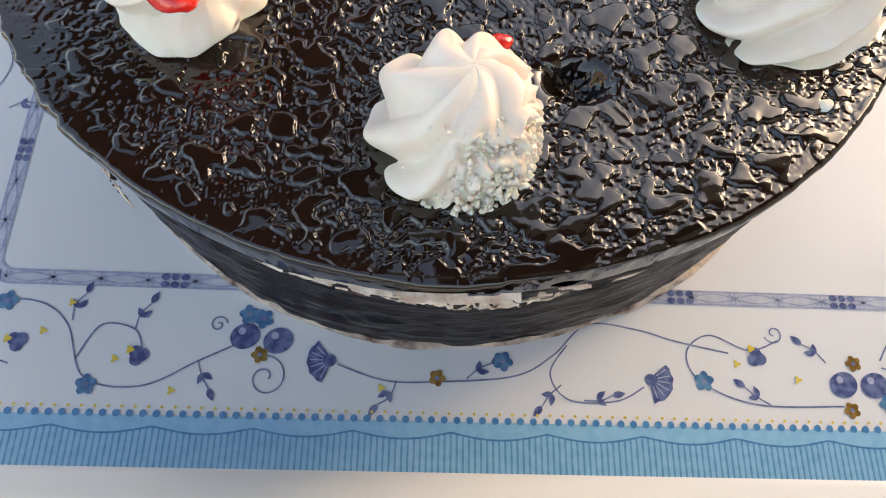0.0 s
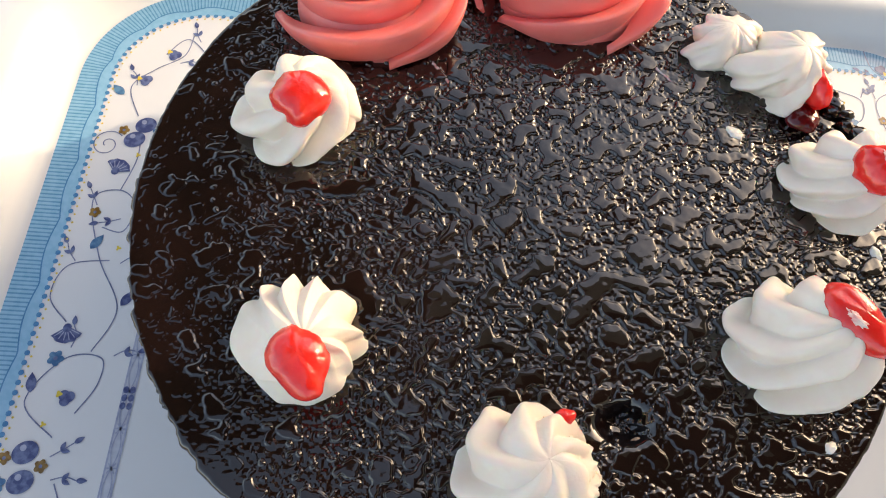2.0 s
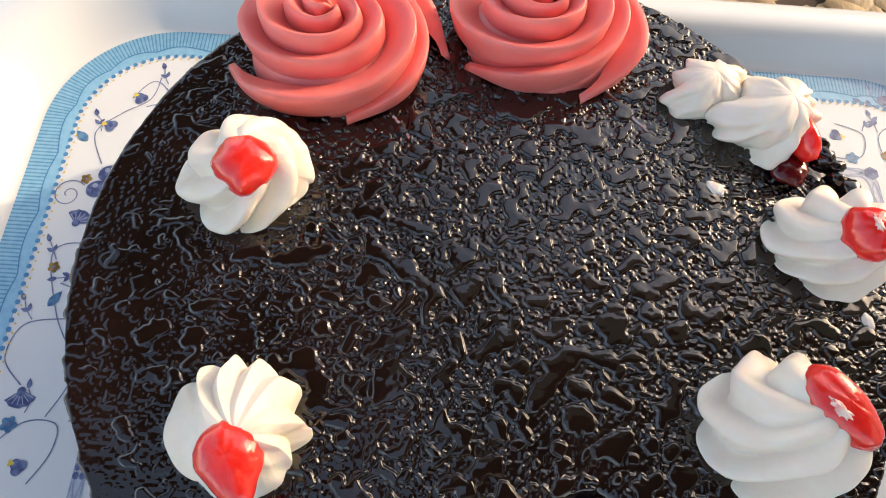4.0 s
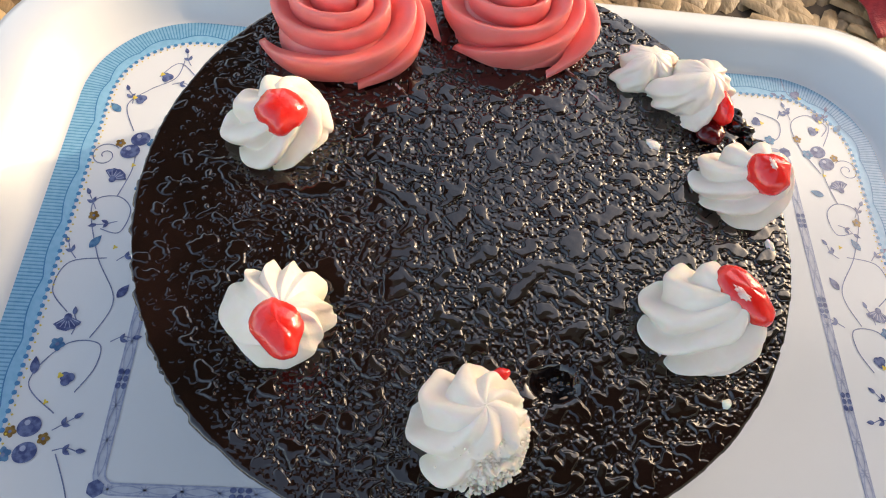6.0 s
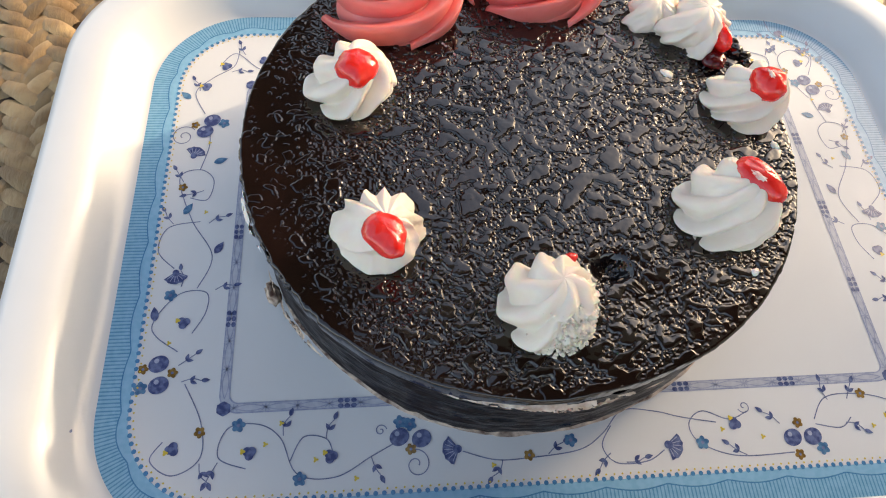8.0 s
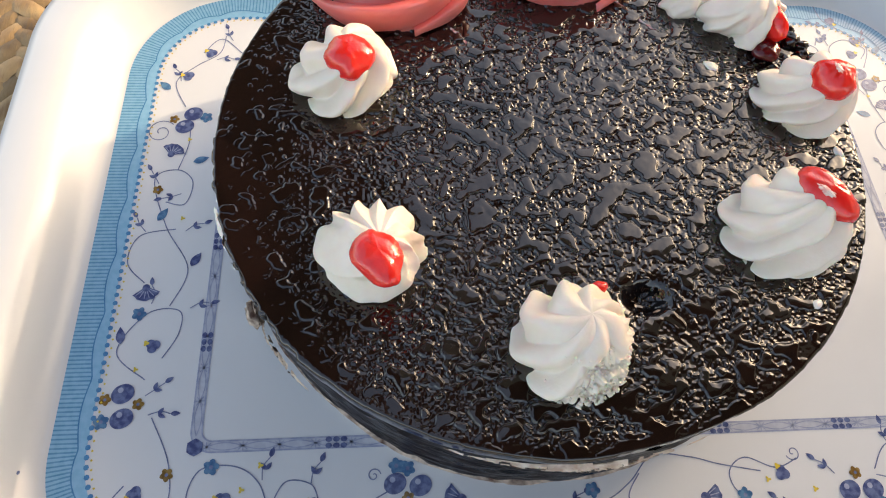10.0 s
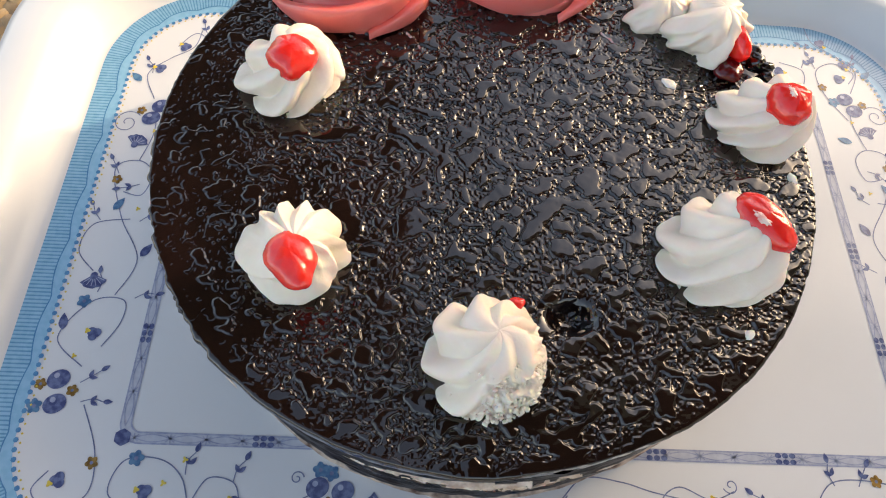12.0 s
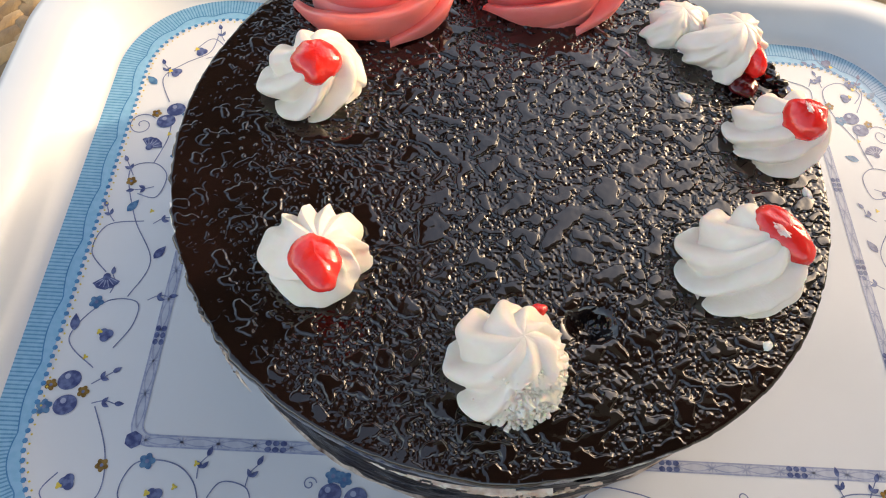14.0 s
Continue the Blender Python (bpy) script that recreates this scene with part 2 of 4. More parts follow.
# blue border with a scalloped inner edge, fine stripes, a dark scallop line and a row of beads
edge = outline(0.1955, 0.1342, 0.050, 0.0016)
count = len(edge)
band, line, stripes = [], [], []
waves = round(count * 0.0016 / 0.0255)
for k, (x, y, nx, ny) in enumerate(edge):
    w = abs(math.sin(math.pi * waves * k / count))
    inner = 0.0100 - 0.0018 * w
    band += [(x, y), (x - nx * 0.0128, y - ny * 0.0128)]
    line += [(x - nx * (inner - 0.0002), y - ny * (inner - 0.0002)), (x - nx * (inner + 0.0003), y - ny * (inner + 0.0003))]
    tx, ty = -ny * 0.00028, nx * 0.00028
    stripes += [(x + tx, y + ty), (x - tx, y - ty), (x - nx * inner - tx, y - ny * inner - ty), (x - nx * inner + tx, y - ny * inner + ty)]
ring_faces = [(2 * k, 2 * k + 1, (2 * k + 3) % (2 * count), (2 * k + 2) % (2 * count)) for k in range(count)]
flat("border_band", band, ring_faces, INK_SKY, 0, label="sky blue printed border band")
flat("scallop_line", line, ring_faces, INK_STRIPE, 2)
tagged(flat("border_hatching", stripes, [(4 * k, 4 * k + 1, 4 * k + 2, 4 * k + 3) for k in range(count)], INK_HATCH, 1), kind="stuff")
beads, bead_faces, gold, gold_faces = [], [], [], []
for k, (x, y, nx, ny) in enumerate(outline(0.1955 - 0.0132, 0.1342 - 0.0132, 0.0375, 0.0034)):
    base = len(beads)
    for a in range(7):
        c, s = math.cos(a * 2 * math.pi / 7), math.sin(a * 2 * math.pi / 7)
        beads.append((x + 0.0010 * c, y + 0.0010 * s))
    bead_faces.append(tuple(range(base, base + 7)))
    gx, gy = x - nx * 0.0017 - ny * 0.0012, y - ny * 0.0017 + nx * 0.0012
    base = len(gold)
    gold += [(gx + 0.0005, gy), (gx, gy + 0.0005), (gx - 0.0005, gy), (gx, gy - 0.0005)]
    gold_faces.append(tuple(range(base, base + 4)))
tagged(flat("bead_trim", beads, bead_faces, INK_STRIPE, 3), kind="stuff")
tagged(flat("gold_dot_trim", gold, gold_faces, INK_YELLOW, 3), kind="stuff")


def ribbon(points, width, closed=False):
    """Flat ribbon along a polyline, as verts and faces."""
    n = len(points)
    vs = []
    for k in range(n):
        a = points[(k - 1) % n if closed else max(k - 1, 0)]
        b = points[(k + 1) % n if closed else min(k + 1, n - 1)]
        d = math.hypot(b[0] - a[0], b[1] - a[1]) or 1
        nx, ny = (b[1] - a[1]) / d * width / 2, -(b[0] - a[0]) / d * width / 2
        vs += [(points[k][0] + nx, points[k][1] + ny), (points[k][0] - nx, points[k][1] - ny)]
    m = n if closed else n - 1
    return vs, [(2 * k, 2 * k + 1, (2 * k + 3) % (2 * n), (2 * k + 2) % (2 * n)) for k in range(m)]


# inner rectangular frame: two rails, a lattice between them, dark blocks and corner shells
FX, FY = 0.1455, 0.0850
vs, fs = ribbon([(x, y + MID) for x, y in round_rect(FX, FY, 0.006, 10)], 0.0038, True)
flat("frame_band", vs, fs, INK_PALE, 0, label="pale lilac printed frame band")
for grow in (-0.0019, 0.0019):
    vs, fs = ribbon([(x, y + MID) for x, y in round_rect(FX + grow, FY + grow, 0.006 + grow, 10)], 0.0006, True)
    flat("frame_rail", vs, fs, INK_LILAC, 1)


def along_frame(side, s, off):
    """A place on the frame: side 0 front, 1 right, 2 back, 3 left; s along it, off across it."""
    return ((s, MID - FY - off), (FX + off, MID + s), (-s, MID + FY + off), (-FX - off, MID - s))[side]


for side, half in ((0, FX), (1, FY), (2, FX), (3, FY)):
    vs, fs = [], []
    cells = round(half * 2 / 0.0135)
    step = (2 * half - 0.008) / cells
    for k in range(cells):
        s0 = -half + 0.004 + k * step
        for sign in (-1, 1):
            pts = [along_frame(side, s0 + step * u / 10, sign * 0.0013 * math.sin(math.pi * u / 10)) for u in range(11)]
            v, f = ribbon(pts, 0.0004)
            fs += [tuple(i + len(vs) for i in q) for q in f]
            vs += v
        for a, b in (((s0, -0.0017), (s0, 0.0017)), ((s0 - 0.0016, -0.0012), (s0 + 0.0016, 0.0012)), ((s0 - 0.0016, 0.0012), (s0 + 0.0016, -0.0012))):
            v, f = ribbon([along_frame(side, *a), along_frame(side, *b)], 0.0004)
            fs += [tuple(i + len(vs) for i in q) for q in f]
            vs += v
    flat("frame_lattice", vs, fs, INK_LILAC, 2)
    for s in ((-0.0955, -0.048, 0.0, 0.048, 0.0965) if half == FX else (-0.040, 0.003, 0.046)):
        vs, fs = [], []
        for dx in (-0.0027, 0.0, 0.0027):
            for dy in (-0.0011, 0.0011):
                base = len(vs)
                vs += [along_frame(side, s + dx + 0.00125 * math.cos(a * math.pi / 4), dy + 0.0010 * math.sin(a * math.pi / 4)) for a in range(8)]
                fs.append(tuple(range(base, base + 8)))
        flat("frame_block", vs, fs, INK_PLUM, 3)
    cx, cy = ((-FX, MID - FY), (FX, MID - FY), (FX, MID + FY), (-FX, MID + FY))[side]
    vs = [(cx - math.copysign(0.001, cx), cy - math.copysign(0.001, cy - MID))] + [(cx + 0.0031 * math.cos(a * math.pi / 6) * (0.9 + 0.1 * (a % 2)), cy + 0.0031 * math.sin(a * math.pi / 6) * (0.9 + 0.1 * (a % 2))) for a in range(12)]
    flat("corner_shell", vs, [(0, k + 1, (k + 1) % 12 + 1) for k in range(12)], INK_PLUM, 2)


for x, y, z in ((-0.2220, 0.083, 0.0193), (-0.2208, 0.0815, 0.0194), (-0.2240, -0.004, 0.0191), (-0.2010, -0.098, 0.0098)):
    bm = bmesh.new()
    bmesh.ops.create_icosphere(bm, subdivisions=1, radius=0.0006)
    bmesh.ops.scale(bm, vec=(1, 1.3, 0.5), verts=bm.verts)
    me = bpy.data.meshes.new("speck")
    bm.to_mesh(me)
    bm.free()
    me.materials.append(INK_NAVY)
    speck = new("speck", me)
    speck.parent, speck.location = tray, (x, y, z)


# --- printed plants ---
def spline(ctrl, per_seg=10):
    out = []
    c = [ctrl[0], *ctrl, ctrl[-1]]
    for p0, p1, p2, p3 in zip(c, c[1:], c[2:], c[3:]):
        for k in range(per_seg):
            t = k / per_seg
            out.append(tuple(0.5 * (2 * b + (d - a) * t + (2 * a - 5 * b + 4 * d - e) * t * t + (3 * b - a - 3 * d + e) * t ** 3)
                             for a, b, d, e in zip(p0, p1, p2, p3)))
    return out + [ctrl[-1]]


def vine(ctrl, mat=None, width=0.00045):
    vs, fs = ribbon(spline(ctrl), width)
    flat("vine", vs, fs, mat or INK_NAVY, 1)


def curl(x, y, r, start, turns=1.3, sign=1, width=0.00042):
    pts = []
    for k in range(36):
        u = k / 35
        a = radians(start) + sign * u * turns * 2 * math.pi
        q = r * (1 - 0.85 * u)
        pts.append((x + q * math.cos(a), y + q * math.sin(a)))
    vs, fs = ribbon(pts, width)
    flat("curl", vs, fs, INK_NAVY, 1)


def shape(name, x, y, radii, turn, mat, layer=2, parent=None, label=""):
    """Closed flat shape from a function of angle to radius."""
    n = 28
    vs = [(x, y)] + [(x + radii(2 * math.pi * k / n) * math.cos(2 * math.pi * k / n + turn), y + radii(2 * math.pi * k / n) * math.sin(2 * math.pi * k / n + turn)) for k in range(n)]
    return flat(name, vs, [(0, k + 1, (k + 1) % n + 1) for k in range(n)], mat, layer, parent, label)


def leaf(x, y, deg, size=0.0055, mat=None):
    n, a = 9, radians(deg)
    up, dn = [], []
    for k in range(n):
        u = k / (n - 1)
        w = 0.25 * size * math.sin(math.pi * u ** 0.8)
        for lst, sg in ((up, 1), (dn, -1)):
            lst.append((x + size * u * math.cos(a) - sg * w * math.sin(a), y + size * u * math.sin(a) + sg * w * math.cos(a)))
    vs = up + dn
    flat("leaf", vs, [(k, k + 1, n + k + 1, n + k) for k in range(n - 1)], mat or INK_PLUM, 2)


def flower(x, y, r=0.0036, mat=None):
    turn = math.sin(x * 900 + y * 700) * 3
    r *= 0.88
    bloom = shape("flower", x, y, lambda a: r * (0.66 + 0.34 * abs(math.cos(2.5 * a))), turn, mat or INK_TEAL, 2)
    shape("flower_heart", x, y, lambda a: r * 0.25, 0, INK_NAVY, 3, bloom)


def berry(x, y, r=0.0043, mat=None):
    r *= 0.9
    fruit = shape("berry", x, y, lambda a: r * (1 + 0.08 * math.cos(2 * a)), 0.4, mat or INK_PLUM, 2)
    shape("berry_shine", x - 0.3 * r, y + 0.3 * r, lambda a: 0.26 * r * (1 + 0.3 * math.cos(a)), 0.8, INK_LILAC, 3, fruit)


def fan(x, y, deg, r=0.0065):
    r *= 0.9
    bloom = shape("fan_flower", x, y, lambda a: r * (0.92 + 0.08 * abs(math.cos(8 * a))) if a < 2.3 or a > 6.27 else 0.25 * r, radians(deg - 66), INK_PLUM, 2)
    for k in range(6):
        a = radians(deg - 55 + 22 * k)
        vs, fs = ribbon([(x + 0.3 * r * math.cos(a), y + 0.3 * r * math.sin(a)), (x + 0.85 * r * math.cos(a), y + 0.80 * r * math.sin(a))], 0.0003)
        flat("fan_rib", vs, fs, INK_LILAC, 3, bloom)


def bell(x, y, deg):
    a = radians(deg)
    bloom = shape("bell_flower", x, y, lambda q: 0.0029 * (0.7 + 0.3 * abs(math.cos(1.5 * q))), a, INK_PLUM, 2)
    shape("bell_stamen", x + 0.0028 * math.cos(a + 2.4), y + 0.0028 * math.sin(a + 2.4), lambda q: 0.0012 * (0.8 + 0.2 * math.cos(3 * q)), 0, INK_YELLOW, 2, bloom)


def twig(x, y, deg, leaves=3, size=0.0055):
    """A short stem with paired leaves."""
    a = radians(deg)
    size *= 0.86
    bend = 0.3 * math.sin(x * 2000 + y * 900)
    tip = (x + 0.008 * math.cos(a + bend), y + 0.008 * math.sin(a + bend))
    vine([(x, y), (x + 0.0045 * math.cos(a), y + 0.0045 * math.sin(a)), tip], width=0.0004)
    leaf(*tip, deg + math.degrees(bend), size * 0.85)
    for k in range(leaves - 1):
        q = 0.45 + 0.35 * (k // 2)
        leaf(x + (tip[0] - x) * q, y + (tip[1] - y) * q, deg + (38 if k % 2 else -38), size * 0.72)


def side_plant(m, dy):
    """The climbing plant of one short side; m = -1 left, 1 right; dy its shift along the side."""
    def at(x, y):
        return (-m * (x - 0.0035), y + dy)

    def deg(d):
        return d if m < 0 else 180 - d
    vine([at(-0.163, -0.066), at(-0.175, -0.055), at(-0.166, -0.040), at(-0.154, -0.039), at(-0.153, -0.048), at(-0.158, -0.058)])
    vine([at(-0.158, -0.037), at(-0.153, -0.021), at(-0.164, -0.002), at(-0.172, 0.021), at(-0.163, 0.026), at(-0.156, 0.020), at(-0.158, 0.009), at(-0.166, 0.010)])
    vine([at(-0.160, -0.003), at(-0.174, -0.006), at(-0.177, -0.018), at(-0.169, -0.027)])
    vine([at(-0.163, 0.026), at(-0.160, 0.040), at(-0.161, 0.052)])
    vine([at(-0.164, 0.060), at(-0.170, 0.074), at(-0.162, 0.084), at(-0.152, 0.092), at(-0.150, 0.103)])
    for x, y, d in ((-0.168, -0.029, -80), (-0.167, 0.034, 70)):
        fan(*at(x, y), deg(d))
    for x, y in ((-0.170, -0.071), (-0.169, -0.080), (-0.160, 0.056), (-0.163, 0.049)):
        berry(*at(x, y))
    for x, y in ((-0.169, -0.040), (-0.176, -0.081), (-0.154, 0.054)):
        flower(*at(x, y), 0.0033)
    for x, y in ((-0.170, 0.016), (-0.176, -0.073), (-0.164, -0.075), (-0.168, 0.053)):
        flower(*at(x, y), 0.0026, INK_GOLD)
    bell(*at(-0.162, -0.053), deg(20))
    bell(*at(-0.165, 0.078), deg(30))
    bell(*at(-0.156, 0.092), deg(10))
    for x, y, d in ((-0.162, -0.072, 35), (-0.160, -0.079, 15), (-0.170, 0.019, 120), (-0.172, -0.004, 130), (-0.156, -0.004, 40), (-0.150, -0.038, 30),
                    (-0.160, 0.014, 200), (-0.165, -0.036, 80), (-0.168, 0.075, 100), (-0.153, 0.088, 20)):
        twig(*at(x, y), deg(d), 3, 0.005)
    for x, y, d in ((-0.168, 0.001, 60), (-0.174, -0.052, 100), (-0.152, -0.020, 60), (-0.157, 0.030, 20), (-0.172, 0.070, 140)):
        leaf(*at(x, y), deg(d), 0.007, INK_TEAL if y > 0 else INK_PLUM)
    curl(*at(-0.173, 0.046), 0.0065, 40 if m < 0 else 140, 1.5, -m)
    for x, y in ((-0.167, -0.062), (-0.158, 0.002), (-0.160, 0.042)):
        shape("yellow_fleck", *at(x, y), lambda a: 0.0011 * (0.7 + 0.3 * math.cos(3 * a)), 0, INK_YELLOW, 2)


side_plant(-1, 0.0)
side_plant(1, 0.025)


def long_plant(m):
    """The running plant of one long side; m = 1 front, -1 back (turned half round)."""
    def at(x, y):
        return (m * x, m * y - (0.0 if m > 0 else 0.012))

    def deg(d):
        return d if m > 0 else d + 180
    vine([at(-0.162, -0.080), at(-0.154, -0.096), at(-0.153, -0.110), at(-0.163, -0.116), at(-0.172, -0.110), at(-0.168, -0.103)])
    vine([at(-0.135, -0.115), at(-0.146, -0.110), at(-0.143, -0.099), at(-0.131, -0.098), at(-0.122, -0.104), at(-0.115, -0.118), at(-0.100, -0.120), at(-0.086, -0.113), at(-0.076, -0.108)])
    vine([at(-0.118, -0.113), at(-0.113, -0.104), at(-0.104, -0.105), at(-0.101, -0.111)])
    vine([at(-0.049, -0.113), at(-0.036, -0.117), at(-0.022, -0.117), at(-0.001, -0.115), at(0.010, -0.109), at(0.020, -0.100), at(0.034, -0.101), at(0.045, -0.104), at(0.060, -0.107)])
    vine([at(0.014, -0.106), at(0.009, -0.114), at(0.014, -0.121), at(0.027, -0.121), at(0.035, -0.117)])
    vine([at(0.075, -0.103), at(0.066, -0.106), at(0.055, -0.102), at(0.048, -0.107), at(0.051, -0.115), at(0.066, -0.121), at(0.091, -0.121)])
    vine([at(0.104, -0.108), at(0.112, -0.099), at(0.127, -0.098), at(0.142, -0.102), at(0.155, -0.113), at(0.163, -0.104)])
    vine([at(0.104, -0.110), at(0.115, -0.112), at(0.121, -0.108)])
    for x, y in ((-0.154, -0.100), (-0.022, -0.116), (0.129, -0.098), (0.093, -0.122), (-0.070, -0.111), (0.096, -0.109)):
        flower(*at(x, y), 0.0027, INK_GOLD)
    for x, y in ((-0.139, -0.098), (-0.004, -0.111), (0.052, -0.115), (-0.114, -0.120), (0.104, -0.120), (-0.070, -0.101), (-0.074, -0.100)):
        flower(*at(x, y), 0.0033)
    for x, y in ((-0.0745, -0.106), (-0.0655, -0.107), (0.092, -0.115), (0.101, -0.115)):
        berry(*at(x, y), 0.0042)
    for x, y, d in ((-0.134, -0.109, 30), (-0.102, -0.112, 10), (0.068, -0.108, -20), (-0.164, -0.106, 70), (0.140, -0.108, 40)):
        bell(*at(x, y), deg(d))
    fan(*at(-0.051, -0.112), deg(190), 0.0072)
    fan(*at(0.037, -0.115), deg(-20), 0.0072)
    for x, y, d in ((-0.104, -0.105, 80), (-0.153, -0.112, -80), (-0.146, -0.112, -120), (-0.033, -0.117, -110), (-0.014, -0.116, 40), (0.018, -0.121, 0), (0.012, -0.117, 220),
                    (0.118, -0.110, -10), (0.113, -0.100, 110), (0.088, -0.109, 130), (0.070, -0.121, 150), (-0.086, -0.113, -70), (-0.121, -0.103, 90), (0.150, -0.112, -60), (0.122, -0.100, 60)):
        twig(*at(x, y), deg(d), 3, 0.0052)
    curl(*at(-0.068, -0.117), 0.0062, deg(120), 1.4, -1)
    curl(*at(0.074, -0.101), 0.0030, deg(200), 1.2, 1)
    curl(*at(-0.082, -0.103), 0.0025, deg(10), 1.3, 1)
    for x, y in ((-0.128, -0.106), (-0.092, -0.121), (-0.122, -0.098), (-0.108, -0.113), (-0.037, -0.119), (0.062, -0.110), (0.079, -0.114), (0.130, -0.112)):
        shape("yellow_fleck", *at(x, y), lambda a: 0.0012 * (0.7 + 0.3 * math.cos(3 * a)), 0, INK_YELLOW, 2)


long_plant(1)
long_plant(-1)

# ---- cake ----
CX, CY, CR, CH = -0.0198, 0.0010, 0.1142, 0.0597
cake = thing("cake", (CX, CY, 0.0004), "round chocolate cake with glossy dimpled dark glaze", "cake")
N = 800
R_FLAT = 0.1131
u = np.linspace(-1, 1, N)
gx, gy = np.meshgrid(u, u)
with np.errstate(divide="ignore", invalid="ignore"):
    big = np.abs(gx) > np.abs(gy)
    rr = np.where(big, gx, gy)
    ph = np.where(big, np.pi / 4 * gy / gx, np.pi / 2 - np.pi / 4 * gx / gy)
ph = np.nan_to_num(ph)
px_, py_ = R_FLAT * rr * np.cos(ph), R_FLAT * rr * np.sin(ph)


def squeeze(a, k=0.052):
    """Factor on the cake's radius at the angle a: it is a little flat towards the front."""
    d = (np.degrees(a) + 75 + 180) % 360 - 180
    return 1 - k * np.exp(-(d / 56) ** 2)


def blobs(x, y, cell_x, cell_y, size, seed, share=1.0):
    """Sum of soft bells on a jittered, warped grid; its level sets are merged, puddle-like outlines."""
    wx = x + 0.0016 * vnoise(x / 0.0052, y / 0.0052, 3 + seed) + 0.0005 * vnoise(x / 0.0019, y / 0.0019, 4 + seed)
    wy = y + 0.0016 * vnoise(x / 0.0052, y / 0.0052, 5 + seed) + 0.0005 * vnoise(x / 0.0019, y / 0.0019, 6 + seed)
    a, b = (wx * 0.97 + wy * 0.24) / cell_x, (-wx * 0.24 + wy * 0.97) / cell_y
    i0, j0 = np.floor(a), np.floor(b)
    field = np.zeros_like(x)
    for di in (-2, -1, 0, 1, 2):
        for dj in (-2, -1, 0, 1, 2):
            i, j = i0 + di, j0 + dj
            cx, cy = i + 0.05 + 0.9 * lattice(i, j, seed), j + 0.05 + 0.9 * lattice(i, j, seed + 1)
            r = size * (0.62 + 0.60 * lattice(i, j, seed + 2))
            field += (lattice(i, j, seed + 7) < share) * np.exp(-((a - cx) ** 2 + (b - cy) ** 2) / (r * r))
    return field


def glaze_height(x, y):
    """Relief of the glaze: flat-topped puddles, droplets and fine grains between them, a pit and dents."""
    rad = np.hypot(x, y)
    side = smooth(-0.140, -0.045, x + CX + 0.10 * y)
    f = blobs(x, y, 0.0058, 0.0046, 0.44, 1)
    level = 1.12 - 0.51 * side + 0.10 * vnoise(x / 0.021, y / 0.021, 40)
    puddle = smooth(level - 0.075, level + 0.085, f)
    g = blobs(x, y, 0.0036, 0.0031, 0.40, 21, 0.55)
    small = smooth(0.60, 0.78, g) * (1 - puddle)
    tops = puddle * (0.85 + 0.22 * np.minimum(f - level, 1.0)) + (0.30 + 0.25 * side) * small
    rim = 1 - (0.25 + 0.60 * smooth(0.2, 0.7, -y / np.maximum(rad, 0.001))) * smooth(0.1055, 0.1125, rad)
    grain = vnoise(x / 0.0009, y / 0.0009, 5) + 0.7 * vnoise(x / 0.0017, y / 0.0017, 15)
    bare = (1 - np.minimum(puddle + small, 1)) * (0.12 + 0.88 * side) * (0.45 + 0.55 * smooth(-0.3, 0.3, vnoise(x / 0.016, y / 0.016, 6)))
    h = 0.00090 * tops * rim * (0.30 + 0.70 * side) + 0.00026 * grain * bare * rim
    h += 0.00005 * vnoise(x / 0.0085, y / 0.0085, 16) + 0.00022 * vnoise(x / 0.040, y / 0.040, 7) - 0.0003 * smooth(0.085, R_FLAT, rad)
    # smooth streak beside the bitten rosette, and the pit of a lost cherry
    sx, sy = x + CX - 0.017, y + CY + 0.076
    streak = np.exp(-((sx * 0.9 + sy * 0.4) / 0.010) ** 2 - ((-sx * 0.4 + sy * 0.9) / 0.012) ** 2)
    h = h * (1 - 0.75 * streak) - 0.0006 * streak + 0.00012 * streak * vnoise((x + y) / 0.0015, (x - y) / 0.008, 41)
    pit = np.exp(-(((x + CX - 0.0050) / 0.0068) ** 2 + ((y + CY + 0.0610) / 0.0050) ** 2) ** 1.6)
    h -= 0.0062 * pit
    # scraped place by the toppled rosette
    s2 = np.exp(-(((x + CX - 0.064) / 0.013) ** 2 + ((y + CY - 0.032) / 0.009) ** 2))
    h += s2 * (0.0006 * vnoise(x / 0.0013, y / 0.0013, 8) + 0.0006 * vnoise(x / 0.0028, y / 0.0028, 10) - 0.0010)
    return h


flatten = 1 - (1 - squeeze(np.arctan2(py_, px_))) * (np.hypot(px_, py_) / R_FLAT) ** 3
pz = CH + glaze_height(px_, py_) - 0.0009
px_, py_ = px_ * flatten, py_ * flatten
top = np.stack([px_, py_, pz], -1).reshape(-1, 3).tolist()
top_faces = [(r * N + c, r * N + c + 1, (r + 1) * N + c + 1, (r + 1) * N + c) for r in range(N - 1) for c in range(N - 1)]
loop = [(0, c) for c in range(N - 1)] + [(r, N - 1) for r in range(N - 1)] + [(N - 1, c) for c in range(N - 1, 0, -1)] + [(r, 0) for r in range(N - 1, 0, -1)]
prev = [r * N + c for r, c in loop]
L = len(prev)
ang = np.array([math.atan2(top[i][1], top[i][0]) for i in prev])
edge_z = np.array([top[i][2] for i in prev])
rough_left = 0.15 + 0.8 * smooth(0.90, 0.99, np.cos(ang - radians(205))) + 1.2 * smooth(0.97, 0.995, np.cos(ang - radians(24)))
wob = 0.0004 * vnoise(ang * 5, ang * 0, 11) + 0.0008 * rough_left * vnoise(ang * 45, ang * 0, 12)
